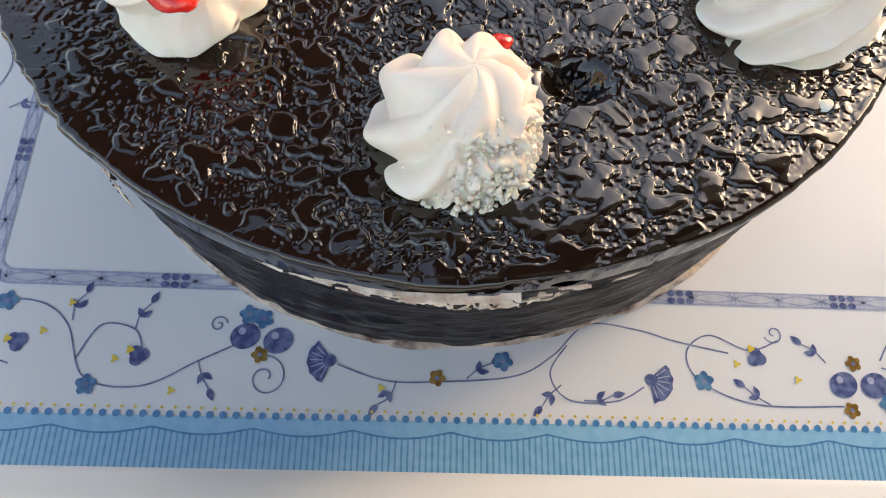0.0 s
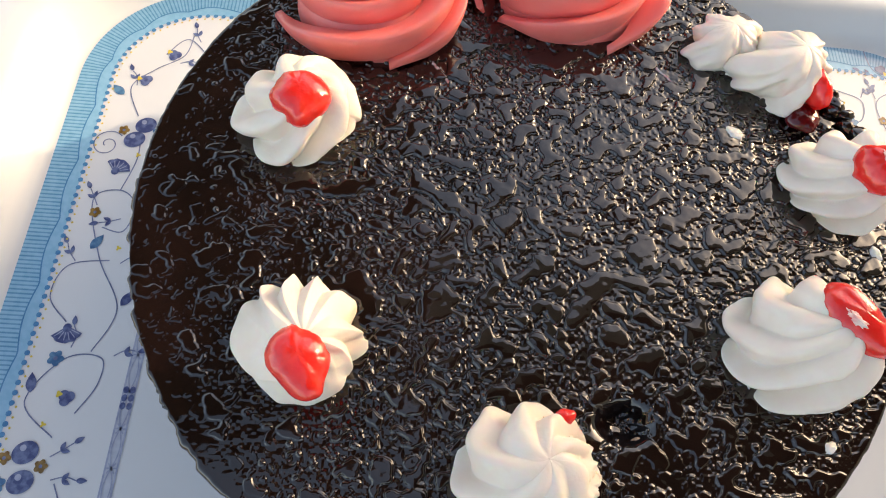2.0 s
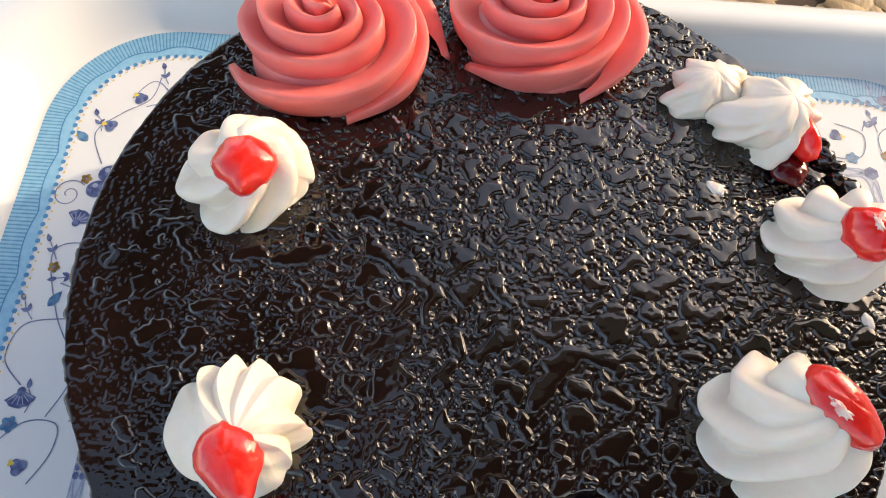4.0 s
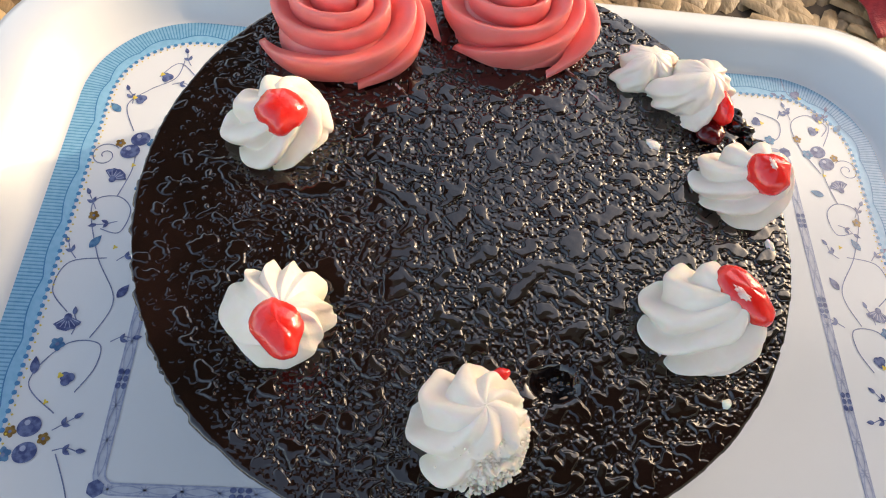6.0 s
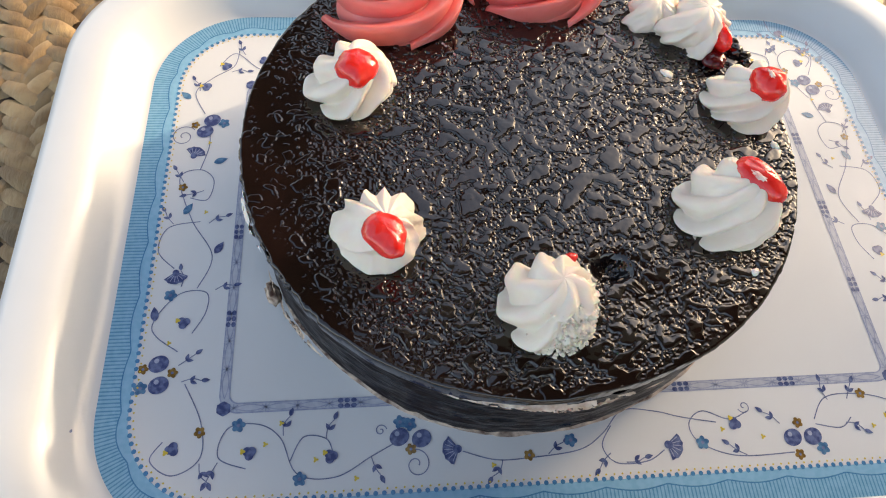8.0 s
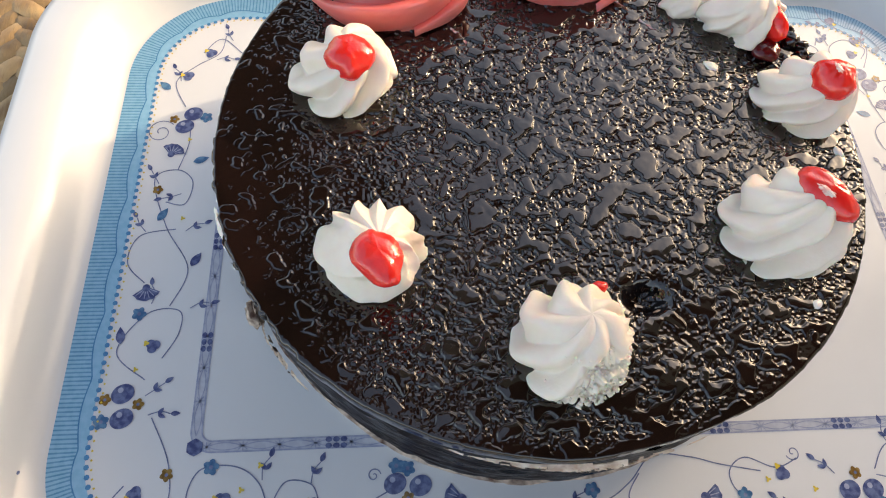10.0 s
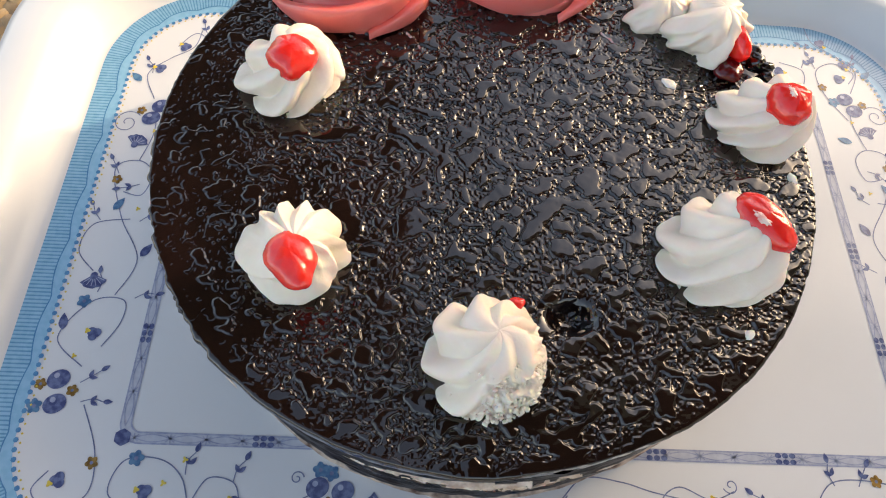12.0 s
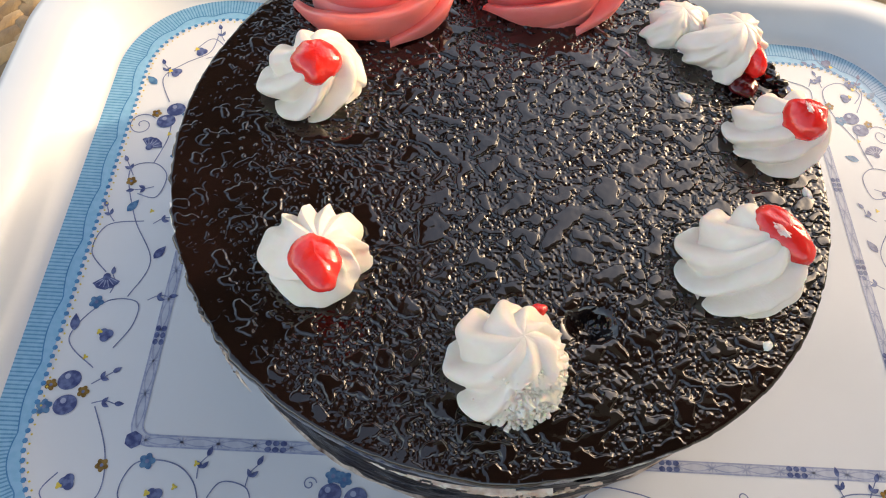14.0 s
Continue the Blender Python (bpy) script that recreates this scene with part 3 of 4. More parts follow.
for dr, dz, chip in ((0.0004, 0.0001, 0.3), (0.0008, 0.0005, 0.7), (0.0010, 0.0012, 1.0), (0.0011, 0.0032, 1.0), (0.0008, 0.0085, 0.6)):
    base = len(top)
    rad = R_FLAT * squeeze(ang) + dr + wob * chip * 1.6
    zz = edge_z * max(0, 1 - dz / 0.003) + (CH - 0.0009) * min(1, dz / 0.003) - dz + 0.0005 * chip * rough_left * vnoise(ang * 60, ang * 0 + dz * 300, 13)
    top += np.stack([rad * np.cos(ang), rad * np.sin(ang), zz], -1).tolist()
    top_faces += [(prev[k], base + k, base + (k + 1) % L, prev[(k + 1) % L]) for k in range(L)]
    prev = list(range(base, base + L))
glaze = mesh_object("glaze", top, top_faces, M_GLAZE, cake, "glossy dark chocolate glaze with drop-like relief")
SEG = 420
side, rows_ = [], 26
th = np.linspace(0, 2 * np.pi, SEG, endpoint=False)
for k in range(rows_):
    f = k / (rows_ - 1)
    z = (CH - 0.0075) * (1 - f) + 0.0035 * f
    rad = CR - 0.0007 - 0.0022 * f + 0.0005 * vnoise(th * 9, th * 0 + z * 500, 20) + 0.00045 * vnoise(th * 22, th * 0 + z * 900, 21) + 0.0012 * f * vnoise(th * 2.5, th * 0, 22)
    rad = rad * squeeze(th, 0.052 - 0.024 * f)
    side += np.stack([rad * np.cos(th), rad * np.sin(th), 0 * th + z + 0.0012 * f * vnoise(th * 14, th * 0, 23)], -1).tolist()
mesh_object("side_coating", side, [q[::-1] for q in grid_faces(rows_, SEG, True)], M_SIDE, cake, "dark wrinkled chocolate side coating")
foot = []
swell = np.exp(-((th - radians(360 - 55)) / 0.42) ** 2) + 0.5 * np.exp(-((th - radians(360 - 118)) / 0.35) ** 2) + 0.35 * smooth(0.1, 0.5, vnoise(th * 6, th * 0, 33))
for lift, d in ((0.0, -0.0012), (0.15, 0.0004), (0.5, 0.0006), (0.85, 0.0003), (1.0, -0.003)):
    tall = 0.0004 + 0.0042 * swell + 0.0004 * vnoise(th * 37, th * 0, 34) + 0.0005 * vnoise(th * 11, th * 0, 35)
    rad = CR - 0.0029 + d + 0.0010 * vnoise(th * 8, th * 0 + lift, 30) + 0.0003 * vnoise(th * 43, th * 0 + lift * 3, 31) + 0.0012 * vnoise(th * 2.5, th * 0, 22) + 0.0006 * swell
    rad = rad * squeeze(th, 0.028)
    foot += np.stack([rad * np.cos(th), rad * np.sin(th), tall * lift], -1).tolist()
mesh_object("cream_foot", foot, grid_faces(5, SEG, True), M_SPONGE, cake, "pale cream and crumb showing at the foot")


def torn_patch(a0, a1, z0, height, seed, mat):
    """An uneven shell of bare cream on the cake's side, a0 to a1 degrees."""
    n, rws = 130, 12
    vs = []
    for r in range(rws):
        for k in range(n):
            w = k / (n - 1)
            a = radians(a0 + (a1 - a0) * w)
            env = math.sin(math.pi * w) ** 0.7
            up = 0.35 + 0.65 * abs(float(vnoise(np.array(w * 9.0), np.array(0.3), seed)))
            dn = 0.25 + 0.75 * abs(float(vnoise(np.array(w * 7.0), np.array(4.3), seed + 1)))
            v = r / (rws - 1)
            z = z0 + height * env * (up * 0.4 - v * (up * 0.4 + dn * 0.6))
            bulge = math.sin(math.pi * v) * env
            rad = CR + 0.0006 + 0.0016 * bulge + 0.0005 * bulge * float(vnoise(np.array(w * 50), np.array(v * 5), seed + 2))
            rad *= float(squeeze(a, 0.052 - 0.024 * (1 - z / CH)))
            vs.append((rad * math.cos(a), rad * math.sin(a), z))
    keep = []
    for q in grid_faces(rws, n):
        k, r = q[0] % n, q[0] // n
        if float(vnoise(np.array(k * 0.17), np.array(r * 0.45), seed + 3)) + 0.55 * float(vnoise(np.array(k * 0.06), np.array(0.0), seed + 4)) > -0.08:
            keep.append(q)
    return mesh_object("bare_cream", vs, keep, mat, cake, "pale cream where the glaze is torn")


torn_patch(-112, -70, CH - 0.0058, 0.0050, 40, M_PEEL)
torn_patch(-99, -78, CH - 0.0078, 0.0120, 44, M_PEEL)
torn_patch(-94, -83, CH - 0.0090, 0.0100, 53, M_PEEL)
torn_patch(183, 203, CH - 0.014, 0.026, 48, M_TORN)
torn_patch(198, 222, 0.012, 0.012, 58, M_SPONGE)
# ---- whipped-cream rosettes ----


def rosette(place, radius, height, lobes=8, twist=1.6, turn=0.0, lean=(0, 0), teeth=None, bite=None, seed=1, label="", squash=1.0, depth=0.28, lumpy=0.06):
    """A piped star rosette on the cake. lean: shift of the crown; teeth: angle range of pointed ends; bite: angle of a crumbled side."""
    rows, cols = 76, 400
    vs = []
    t = np.linspace(0, 2 * np.pi, cols, endpoint=False)
    for k in range(rows):
        w = k / (rows - 1)
        if w < 0.1:
            prof, z = 0.90 + 0.10 * math.sin(w / 0.1 * math.pi / 2), 0.06 * w / 0.1
        else:
            v = (w - 0.1) / 0.9
            prof, z = max(math.cos(v * math.pi / 2), 0) ** 0.85, 0.06 + 0.94 * math.sin(v * math.pi / 2) ** 1.15
        phase = lobes * (t + turn - twist * w ** 0.7 + 0.13 * np.sin(2 * t + seed) + 0.05 * np.sin(5 * t + 2 * seed + 4 * w))
        f = (-phase / (2 * np.pi)) % 1.0
        lobe = np.sin(np.pi * f ** 1.9) ** 0.85
        if teeth:
            lobe = np.abs(2 * ((-phase / (2 * np.pi)) % 1.0) - 1) ** 1.2
        amp = depth * (1 - 0.25 * w) * (0.55 + 0.45 * min(1, w * 5))
        r = 0.97 - depth * 0.70 + amp * (lobe - 0.15) + 0.05 * vnoise(t * 1.3 + seed, t * 0 + w * 2.2, seed + 9)
        if teeth:
            d = smooth(0.15, 0.6, np.cos(t - radians(teeth[0])) - math.cos(radians(teeth[1])))
            big = 3 * (t + turn - 3.6 * w ** 0.7)
            fold = np.abs(2 * ((-big / (2 * np.pi)) % 1.0) ** 1.6 - 1) ** 1.4
            r = r * d + (1 - d) * (0.80 + 0.24 * fold * (1 - 0.3 * w)) 
        r = r * prof * (1 + lumpy * (vnoise(np.cos(t) * 1.7 + seed * 3, np.sin(t) * 1.7 + w * 2.5, seed + 20) + 0.5 * vnoise(np.cos(t) * 4 + seed, np.sin(t) * 4 + w * 6, seed + 21)))
        r = r + 0.018 * vnoise(t * 3 + seed, t * 0 + w * 5, seed)
        lift = 0.0
        if bite is not None:
            d = smooth(0.30, 0.6, np.cos(t - radians(bite))) * float(1 - smooth(0.50, 0.72, np.array(w)))
            bx, by = np.cos(t) * prof * 7.0, np.sin(t) * prof * 7.0 + z * 6.0
            crumbs = vnoise(bx, by, seed + 5) * 0.09 + vnoise(bx * 2.3, by * 2.3, seed + 6) * 0.05
            r = r * (1 - d) + d * (0.84 * prof + crumbs * min(1, prof * 1.6))
            lift = d * 0.07 * vnoise(bx * 1.5, by * 1.5, seed + 7)
        x, y = radius * r * np.cos(t), radius * r * np.sin(t) * squash
        s = z ** 1.3
        vs += np.stack([x + lean[0] * s, y + lean[1] * s, height * (z + lift * (0.2 + z) + 0.03 * lobe * prof)], -1).tolist()
    return tagged(place_mesh("cream_rosette", vs, grid_faces(rows, cols, True) + [tuple(range(len(vs) - cols, len(vs)))], M_CREAM, place),
                  label, "cream rosette", "cream rosettes on the cake")


def place_mesh(name, vs, fs, mat, place):
    ob = mesh_object(name, vs, fs, mat)
    ob.location = place
    return ob


SURF = CH - 0.0010
rosette((-0.0812, -0.0430, SURF), 0.0173, 0.0200, 11, 0.75, 0.2, (0.004, -0.005), depth=0.26, teeth=(55, 112), seed=2, label="white whipped-cream rosette with pointed teeth behind the cherry")
rosette((-0.0905, 0.0245, SURF), 0.0190, 0.0210, 6, 2.4, 0.9, (0.003, 0.000), seed=3, label="white whipped-cream rosette with smooth wide folds", depth=0.36)
front = rosette((-0.0220, -0.0765, SURF), 0.0190, 0.0205, 7, 2.0, 0.45, (0.002, 0.004), bite=-38, seed=4, label="white whipped-cream rosette with a crumbled broken side", depth=0.32)
rosette((0.0515, -0.0385, SURF), 0.0199, 0.0208, 7, 2.5, 0.1, (0.007, 0.004), seed=5, label="large white whipped-cream rosette with wavy folds", depth=0.36)
rosette((0.0752, 0.0150, SURF), 0.0178, 0.0185, 7, 2.5, 0.6, (0.006, 0.001), seed=6, label="white whipped-cream rosette near the cake's edge", depth=0.34)
rosette((0.0475, 0.0648, SURF), 0.0138, 0.0125, 4, 0.8, 0.3, (-0.001, 0.002), seed=7, lumpy=0.24, label="small toppled piece of whipped cream", squash=0.85, depth=0.28)
rosette((0.0630, 0.0560, SURF), 0.0166, 0.0180, 4, 1.1, 0.7, (0.002, -0.001), seed=8, lumpy=0.22, label="toppled whipped-cream rosette beside a smear of syrup", squash=0.98, depth=0.30)

# crumbled cream on the broken side of the front rosette
rng = random.Random(11)
bm = bmesh.new()
for k in range(900):
    a = radians(rng.gauss(-28, 34))
    up = rng.random() ** 1.3
    r = 0.0188 * math.cos(up * 0.95) * rng.uniform(0.83, 0.93)
    size = rng.uniform(0.0003, 0.0009) * (1.1 - 0.4 * up)
    ico = bmesh.ops.create_icosphere(bm, subdivisions=1, radius=size)["verts"]
    spot = Vector((r * math.cos(a), r * math.sin(a) + 0.002 * up, 0.0006 + 0.0160 * up))
    for v in ico:
        v.co = v.co * rng.uniform(0.6, 1.35) + spot
me = bpy.data.meshes.new("crumbs")
bm.to_mesh(me)
bm.free()
me.materials.append(M_CREAM)
me.polygons.foreach_set("use_smooth", [True] * len(me.polygons))
crumbs = tagged(new("crumbled_cream", me), "loose white cream crumbs", kind="stuff")
crumbs.parent = front

# ---- cherries ----


def cherry(place, sx, sy, sz, turn, drop, label, seed, mat=None):
    """A soft glazed cherry half: an uneven ellipsoid drawn out towards its tail."""
    rows, cols = 22, 40
    vs = []
    t = np.linspace(0, 2 * np.pi, cols, endpoint=False)
    for k in range(rows):
        v = math.pi * k / (rows - 1)
        r = math.sin(v)
        x, y, z = r * np.cos(t), r * np.sin(t), -math.cos(v) + 0 * t
        pull = 1 + drop * smooth(0.0, 1.0, -y) * (1 - 0.5 * np.abs(x))
        n = 1 + r * (0.11 * vnoise(np.cos(t) * 1.6 + seed, np.sin(t) * 1.6 + k * 0.12, seed) + 0.05 * vnoise(np.cos(t) * 3.7 + seed, np.sin(t) * 3.7 + k * 0.3, seed + 1))
        vs += np.stack([sx * x * n * (1 - 0.35 * (pull - 1)), sy * y * pull * n, sz * z * n], -1).tolist()
    ob = place_mesh("cherry", vs, grid_faces(rows, cols, True), mat or M_CHERRY, place)
    ob.rotation_euler = (0, 0, radians(turn))
    return tagged(ob, label, "cherry", "cherries on the cake")


cherry((-0.0780, -0.0525, SURF + 0.0175), 0.0076, 0.0082, 0.0050, 28, 0.35, "glossy red glazed cherry drawn out like a drop on cream", 1)
cherry((-0.0870, 0.0210, SURF + 0.0175), 0.0084, 0.0084, 0.0058, 0, 0.1, "plump glossy red glazed cherry on cream", 2)
long_one = cherry((0.0600, -0.0338, SURF + 0.0172), 0.0068, 0.0104, 0.0060, 42, 0.25, "long glossy red glazed cherry with cream on it", 3)
round_one = cherry((0.0790, 0.0125, SURF + 0.0170), 0.0074, 0.0072, 0.0062, 10, 0.1, "round glossy red glazed cherry with a dab of cream", 4)
cherry((0.0722, 0.0475, SURF + 0.0080), 0.0038, 0.0075, 0.0055, 10, 0.1, "red glazed cherry sunk into the side of the cream", 5)
cherry((0.0700, 0.0395, SURF + 0.0022), 0.0060, 0.0052, 0.0030, 20, 0.1, "dark red syrupy cherry piece lying on the glaze", 6, M_SYRUP)
cherry((-0.0145, -0.0620, SURF + 0.0130), 0.0030, 0.0020, 0.0018, 20, 0.1, "small red cherry scrap stuck in broken cream", 7)


def dab(parent, x, y, z, size, seed):
    """A thin uneven dab of cream on a cherry."""
    bm = bmesh.new()
    bmesh.ops.create_icosphere(bm, subdivisions=4, radius=1)
    for v in bm.verts:
        n = 0.9 * noise.noise(v.co * 2.3 + Vector((seed, 0, 0))) + 0.5 * noise.noise(v.co * 5.0 + Vector((0, seed, 0)))
        v.co = Vector((v.co.x * 0.40 * (1 + n), v.co.y * 0.85 * (1 + n), v.co.z * 0.22)) * size + Vector((x, y, z))
    me = bpy.data.meshes.new("cream_dab")
    bm.to_mesh(me)
    bm.free()
    me.materials.append(M_DAB)
    me.polygons.foreach_set("use_smooth", [True] * len(me.polygons))
    ob = new("cream_dab", me)
    ob.parent = parent
    return tagged(ob, "pink-stained dab of cream")


dab(long_one, -0.0028, 0.000, 0.0052, 0.0030, 3)
dab(round_one, -0.0020, 0.000, 0.0060, 0.0022, 5)

# ---- coral roses ----


def cream_rose(place, radius, height, arms, turn, label, seed, deep=0.84):
    """A piped rose: a low mound wound with overlapping blade-like petals that spiral in to the top."""
    rose = thing("cream_rose", place, label, "cream rose", "cream roses on the cake")
    rows, cols = 20, 72
    vs = []
    t = np.linspace(0, 2 * np.pi, cols, endpoint=False)
    for k in range(rows):
        w = k / (rows - 1)
        r = 0.86 * radius * math.cos(w * math.pi / 2) ** 0.7
        vs += np.stack([r * np.cos(t), deep * r * np.sin(t), 0 * t + height * 0.80 * math.sin(w * math.pi / 2)], -1).tolist()
    mesh_object("mound", vs, grid_faces(rows, cols, True) + [tuple(range(len(vs) - cols, len(vs)))], M_ROSE, rose)
    for a in range(arms):
        n, vs = 120, []
        a0 = turn + a * 2 * math.pi / arms + 0.12 * math.sin(seed + a * 2.1)
        size = 1 + 0.07 * math.sin(seed * 1.7 + a * 3.3)
        for k in range(n):
            s = k / (n - 1)
            th_ = a0 + 6.9 * s ** 0.92
            rc = radius * size * (1.0 - 0.95 * s ** 0.85)
            zc = height * (0.10 + 0.86 * math.sin(s ** 0.7 * math.pi / 2))
            grow = smooth(0.0, 0.10, np.array(s)).item() * (1 - 0.35 * s)
            crest, thick = 0.25 * radius * grow + 0.02 * radius, 0.19 * radius * (0.35 + 0.65 * grow)
            wave = 0.02 * radius * math.sin(7 * s * 3 + a)
            er, ez = math.cos(0.75 + 0.6 * s), math.sin(0.75 + 0.6 * s)
            prof = ((thick * 0.9, -0.50 * crest), (thick * 0.75, 0.10 * crest), (0.35 * thick, 0.72 * crest), (0.10 * thick, 0.98 * crest),
                    (-0.06 * thick, 1.0 * crest), (-0.30 * thick, 0.70 * crest), (-0.75 * thick, 0.0), (-0.9 * thick, -0.6 * crest))
            for q, c in prof:
                c = c + wave * (c > 0)
                rr_ = rc + c * er * 0.9 + q * ez
                vs.append((rr_ * math.cos(th_), deep * rr_ * math.sin(th_), max(zc + c * ez - q * er, 0.0)))
        m = 8
        fs = [(k * m + j, k * m + j + 1, (k + 1) * m + j + 1, (k + 1) * m + j) for k in range(n - 1) for j in range(m - 1)]
        fs += [tuple(range(m))[::-1], tuple(range((n - 1) * m, n * m))]
        mesh_object("petal", vs, fs, M_ROSE, rose)
    return rose


cream_rose((-0.0695, 0.0715, SURF), 0.0318, 0.0200, 4, 3.3, "coral pink piped cream rose with spiral petals", 1)
cream_rose((-0.0040, 0.0830, SURF), 0.0302, 0.0200, 4, 3.6, "coral pink piped cream rose leaning on its twin", 2, 0.78)

# ---- loose bits on and beside the cake ----


def lump(name, place, size, stretch, turn, seed, mat, label, category, group=""):
    """A small uneven morsel."""
    bm = bmesh.new()
    bmesh.ops.create_icosphere(bm, subdivisions=3, radius=1)
    for v in bm.verts:
        n = 0.30 * noise.noise(v.co * 1.7 + Vector((seed, 0, 0))) + 0.16 * noise.noise(v.co * 4.1 + Vector((0, seed, 0)))
        v.co = Vector((v.co.x * stretch[0], v.co.y * stretch[1], max(v.co.z, -0.5) * stretch[2])) * size * (1 + n)
    me = bpy.data.meshes.new(name)
    bm.to_mesh(me)
    bm.free()
    me.materials.append(mat)
    me.polygons.foreach_set("use_smooth", [True] * len(me.polygons))
    ob = new(name, me)
    ob.location, ob.rotation_euler = place, (0, 0, radians(turn))
    return tagged(ob, label, category, group)


lump("cream_crumb", (0.0465, 0.0320, SURF + 0.0008), 0.0024, (1.3, 0.8, 0.7), -30, 1, M_TORN, "small white crumb of cream on the glaze", "crumb")
lump("cream_crumb", (0.0590, -0.0640, SURF + 0.0006), 0.0017, (1.2, 0.8, 0.6), 30, 9, M_TORN, "tiny pale crumb of cream on the glaze", "crumb")
lump("cream_crumb", (0.0850, -0.0070, SURF + 0.0006), 0.0020, (0.7, 1.3, 0.5), 15, 2, M_TORN, "flat pale crumb of cream near the rim", "crumb")
lump("cake_crumb", (0.0085, -0.0645, SURF - 0.0028), 0.0012, (1.4, 0.8, 0.8), 20, 3, M_SPONGE, "tiny pale brown crumb in the pit", "crumb")
lump("cream_morsel", (-0.1268, -0.0440, 0.0075), 0.0042, (0.7, 1.3, 1.2), 20, 4, M_SPONGE, "pale cream squeezed out beside the cake's foot", "crumb")
for k in range(9):
    a = radians(197 + 2.3 * k + 1.5 * math.sin(k * 2.2))
    lump("glaze_flake", (CX + (CR - 0.0016) * math.cos(a), CY + (CR - 0.0016) * math.sin(a), CH - 0.004 - 0.0012 * (k % 3)), 0.0007 + 0.0004 * (k % 2), (1.0, 1.6, 1.1), math.degrees(a), 5 + k, M_GLAZE,
         "curled flake of dark glaze on the rim", "glaze flake", "glaze flakes on the rim")
for k in range(8):
    a = radians(17 + 2.2 * k)
    lump("glaze_flake", (CX + (CR - 0.0015 - 0.002 * (k % 2)) * math.cos(a), CY + (CR - 0.0015 - 0.002 * (k % 2)) * math.sin(a), CH + 0.0006), 0.0020 + 0.0009 * (k % 3 == 0), (1.0, 1.5, 1.0), math.degrees(a) + 30 * (k % 3), 25 + k, M_GLAZE,
         "raised crumpled flake of dark glaze on the rim", "glaze flake", "glaze flakes on the rim")


def scratch(x0, y0, x1, y1, width, label):
    """A thin pale line left by a dragged thread of cream."""
    vs, fs = ribbon([(x0 + (x1 - x0) * k / 20 + 0.0003 * math.sin(k * 0.9), y0 + (y1 - y0) * k / 20 + 0.0006 * math.sin(k * 0.31)) for k in range(21)], width)
    verts = [(x, y, CH + 0.0001 + 0.0002 * math.sin(i)) for i, (x, y) in enumerate(vs)] + [(x, y, CH - 0.0012) for x, y in vs]
    n = len(vs)
    fs = fs + [tuple(i + n for i in q[::-1]) for q in fs] + [(k, k + 2, k + 2 + n, k + n) for k in range(0, n - 2)]
    tagged(mesh_object("cream_thread", verts, fs, M_DAB), label, "cream thread")


scratch(0.0130, 0.0680, 0.0300, 0.0490, 0.0004, "thin pink thread of cream dragged over the glaze")
scratch(-0.0510, 0.0500, -0.0450, 0.0430, 0.0006, "short pink thread of cream below a rose")

# ---- woven mat under the tray ----
mat = thing("woven_mat", (0, 0, TOP - 0.008), "tan woven wicker mat under the tray", "mat")
vs, fs = [], []


def strand(vs, fs, x, y, z, length, width, deg, arch):
    """One flat bent plait of the weave."""
    a, n = radians(deg), 7
    base = len(vs)
    for k in range(n):
        w = k / (n - 1) - 0.5
        h = z + arch * math.cos(w * math.pi) - 0.0012
        half = width / 2 * (1 - 0.28 * (2 * abs(w)) ** 4)
        for q, dz in ((-1, -0.0012), (-0.4, 0.0), (0.4, 0.0), (1, -0.0012)):
            vs.append((x + length * w * math.cos(a) - q * half * math.sin(a), y + length * w * math.sin(a) + q * half * math.cos(a), h + dz))
    for k in range(n - 1):
        for j in range(3):
            i = base + k * 4 + j
            fs.append((i, i + 4, i + 5, i + 1))


rng = random.Random(7)


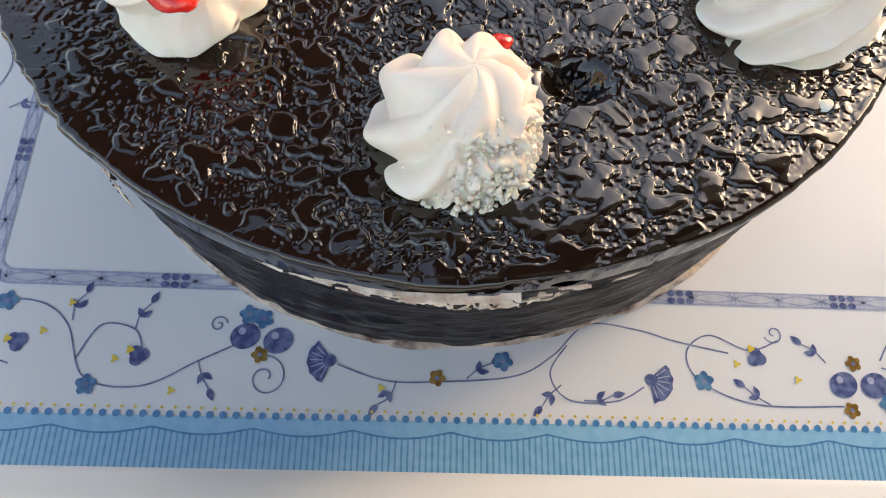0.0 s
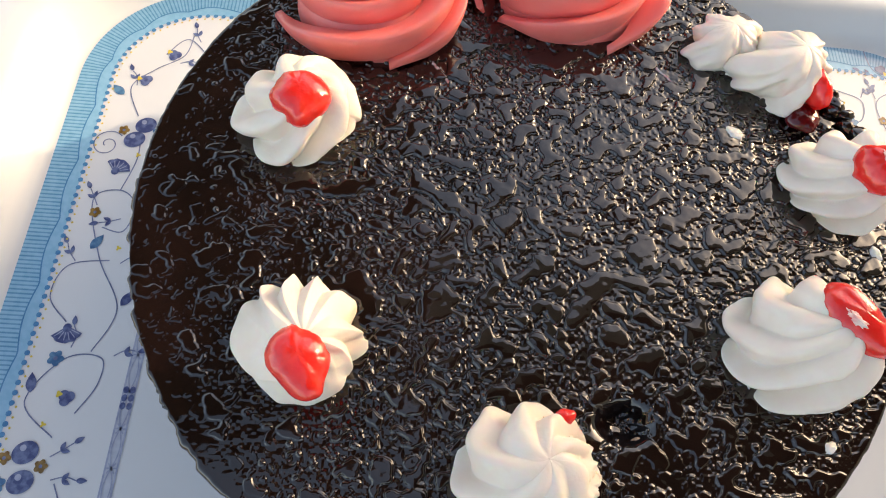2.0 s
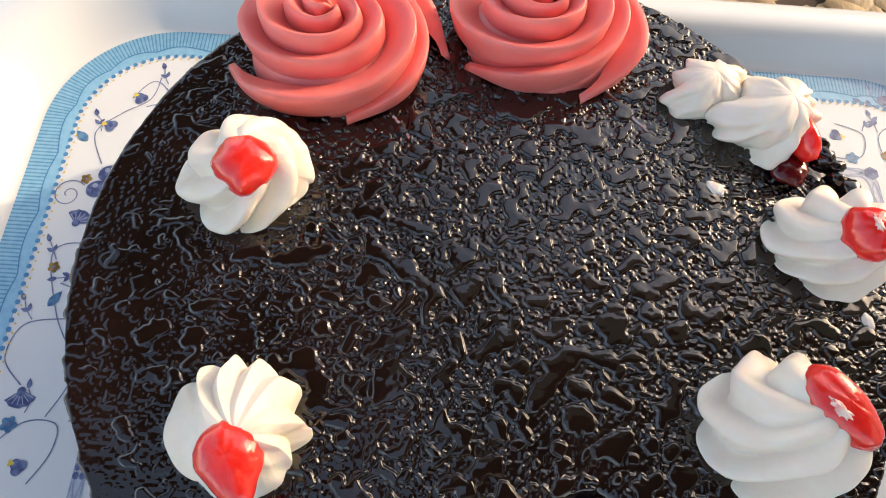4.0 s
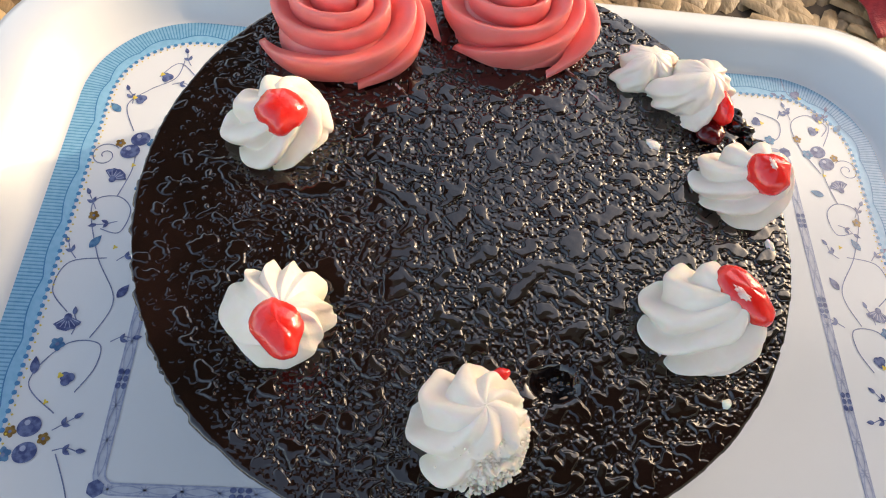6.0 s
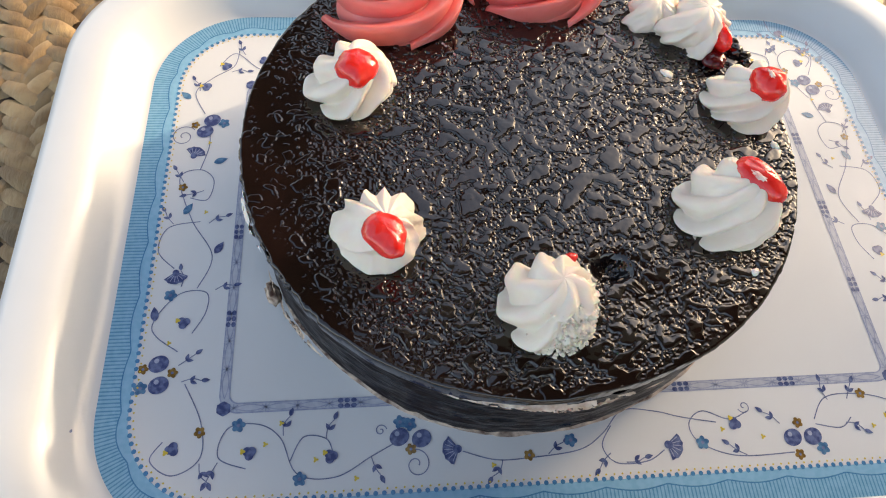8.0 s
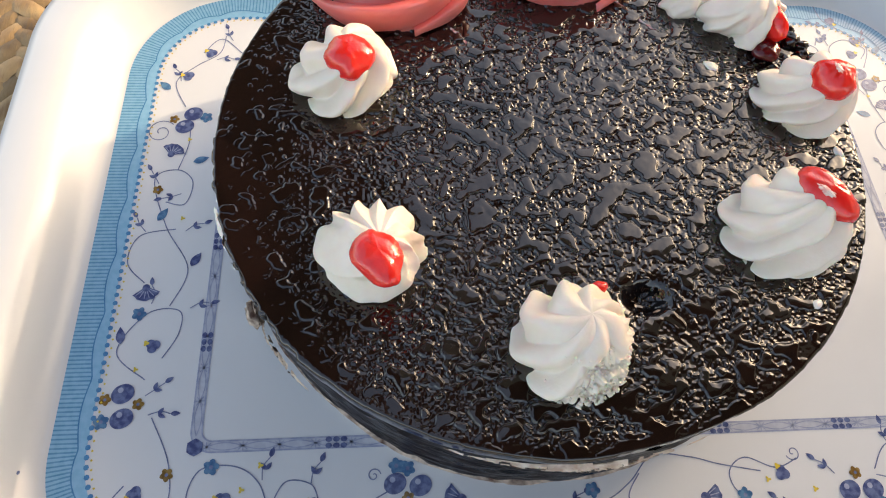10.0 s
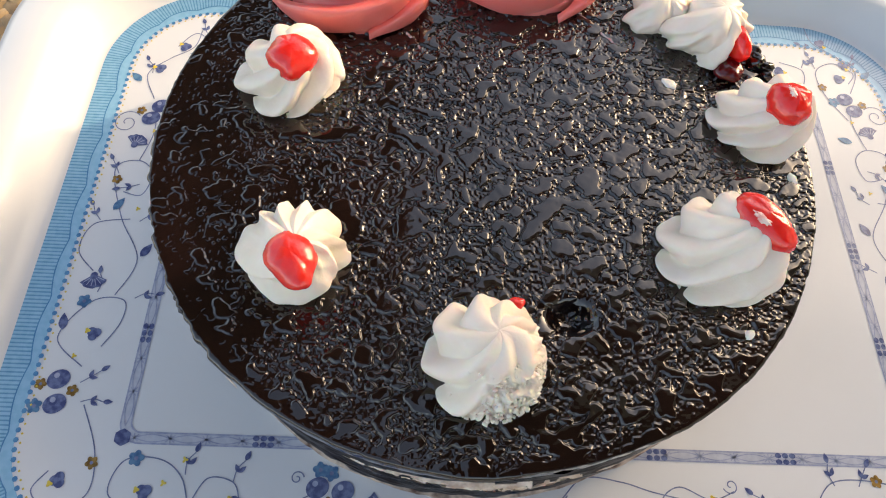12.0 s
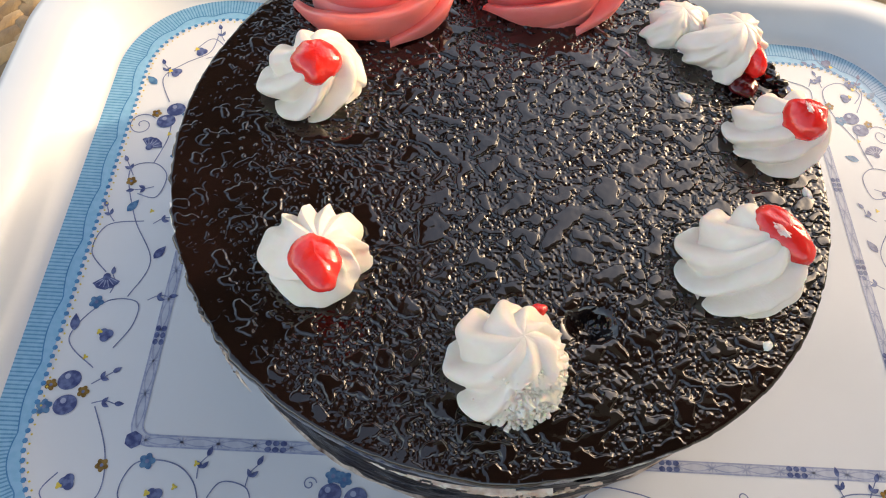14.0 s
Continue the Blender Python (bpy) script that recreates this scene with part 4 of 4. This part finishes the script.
def braid(x0, y0, deg, length, z):
    """A flat plaited band: three lanes of short strips laid in herringbone."""
    a = radians(deg)
    ca, sa = math.cos(a), math.sin(a)
    for k in range(int(length / 0.0112)):
        for lane in (-1, 0, 1):
            along, across = k * 0.0112 + (0.0056 if lane else 0.0) - length / 2, lane * 0.0105
            across += 0.0016 * math.sin(k * 0.23 + x0 * 50)
            x, y = x0 + along * ca - across * sa, y0 + along * sa + across * ca
            if (abs(x) < 0.205 and abs(y) < 0.135) or abs(x) > 0.46 or not -0.33 < y < 0.40:
                continue
            lean = (42, -42, 42)[lane + 1] + rng.uniform(-7, 7)
            strand(vs, fs, x + rng.uniform(-0.0008, 0.0008), y + rng.uniform(-0.0008, 0.0008), z + rng.uniform(-0.0007, 0.0007), 0.0265, 0.0100, deg + lean, 0.0020)


for k in range(-9, 10):
    braid(0.0, 0.035 + k * 0.047, 14, 1.1, 0.0042)
    braid(0.018 + k * 0.066, 0.03, 104, 0.9, 0.0066)
weave = tagged(mesh_object("weave", vs, fs, M_WICKER, mat), "braided tan wicker strands", kind="stuff")
# dark sheet under the weave, so the gaps look shaded
gap_shade = slab("gap_shade", -0.5, 0.5, -0.36, 0.43, 0.0, 0.003, M_CORE)
gap_shade.parent = mat
del gap_shade["kind"]

# ---- red cloth lying on the mat ----
rows, cols = 40, 60
vs = []
for i in range(rows):
    for j in range(cols):
        x, y = 0.16 * j / (cols - 1), 0.12 * i / (rows - 1)
        h = 0.010 + 0.010 * float(vnoise(np.array(x / 0.03 + 0.4 * y / 0.03), np.array(y / 0.045), 60)) + 0.005 * float(vnoise(np.array(x / 0.012), np.array(y / 0.014), 61))
        fall = min(1, min(i, j, rows - 1 - i, cols - 1 - j) / 5)
        vs.append((x + 0.01 * float(vnoise(np.array(y / 0.02), np.array(0.0), 62)), y + 0.01 * float(vnoise(np.array(x / 0.02), np.array(1.0), 63)), max(0.0, h) * (0.25 + 0.75 * fall) + 0.002))
cloth = place_mesh("red_cloth", vs, grid_faces(rows, cols), M_CLOTH, (0.225, 0.185, TOP))
tagged(cloth, "crumpled bright red cloth lying on the woven mat", "cloth")
thick = cloth.modifiers.new("thickness", "SOLIDIFY")
thick.thickness = 0.0015
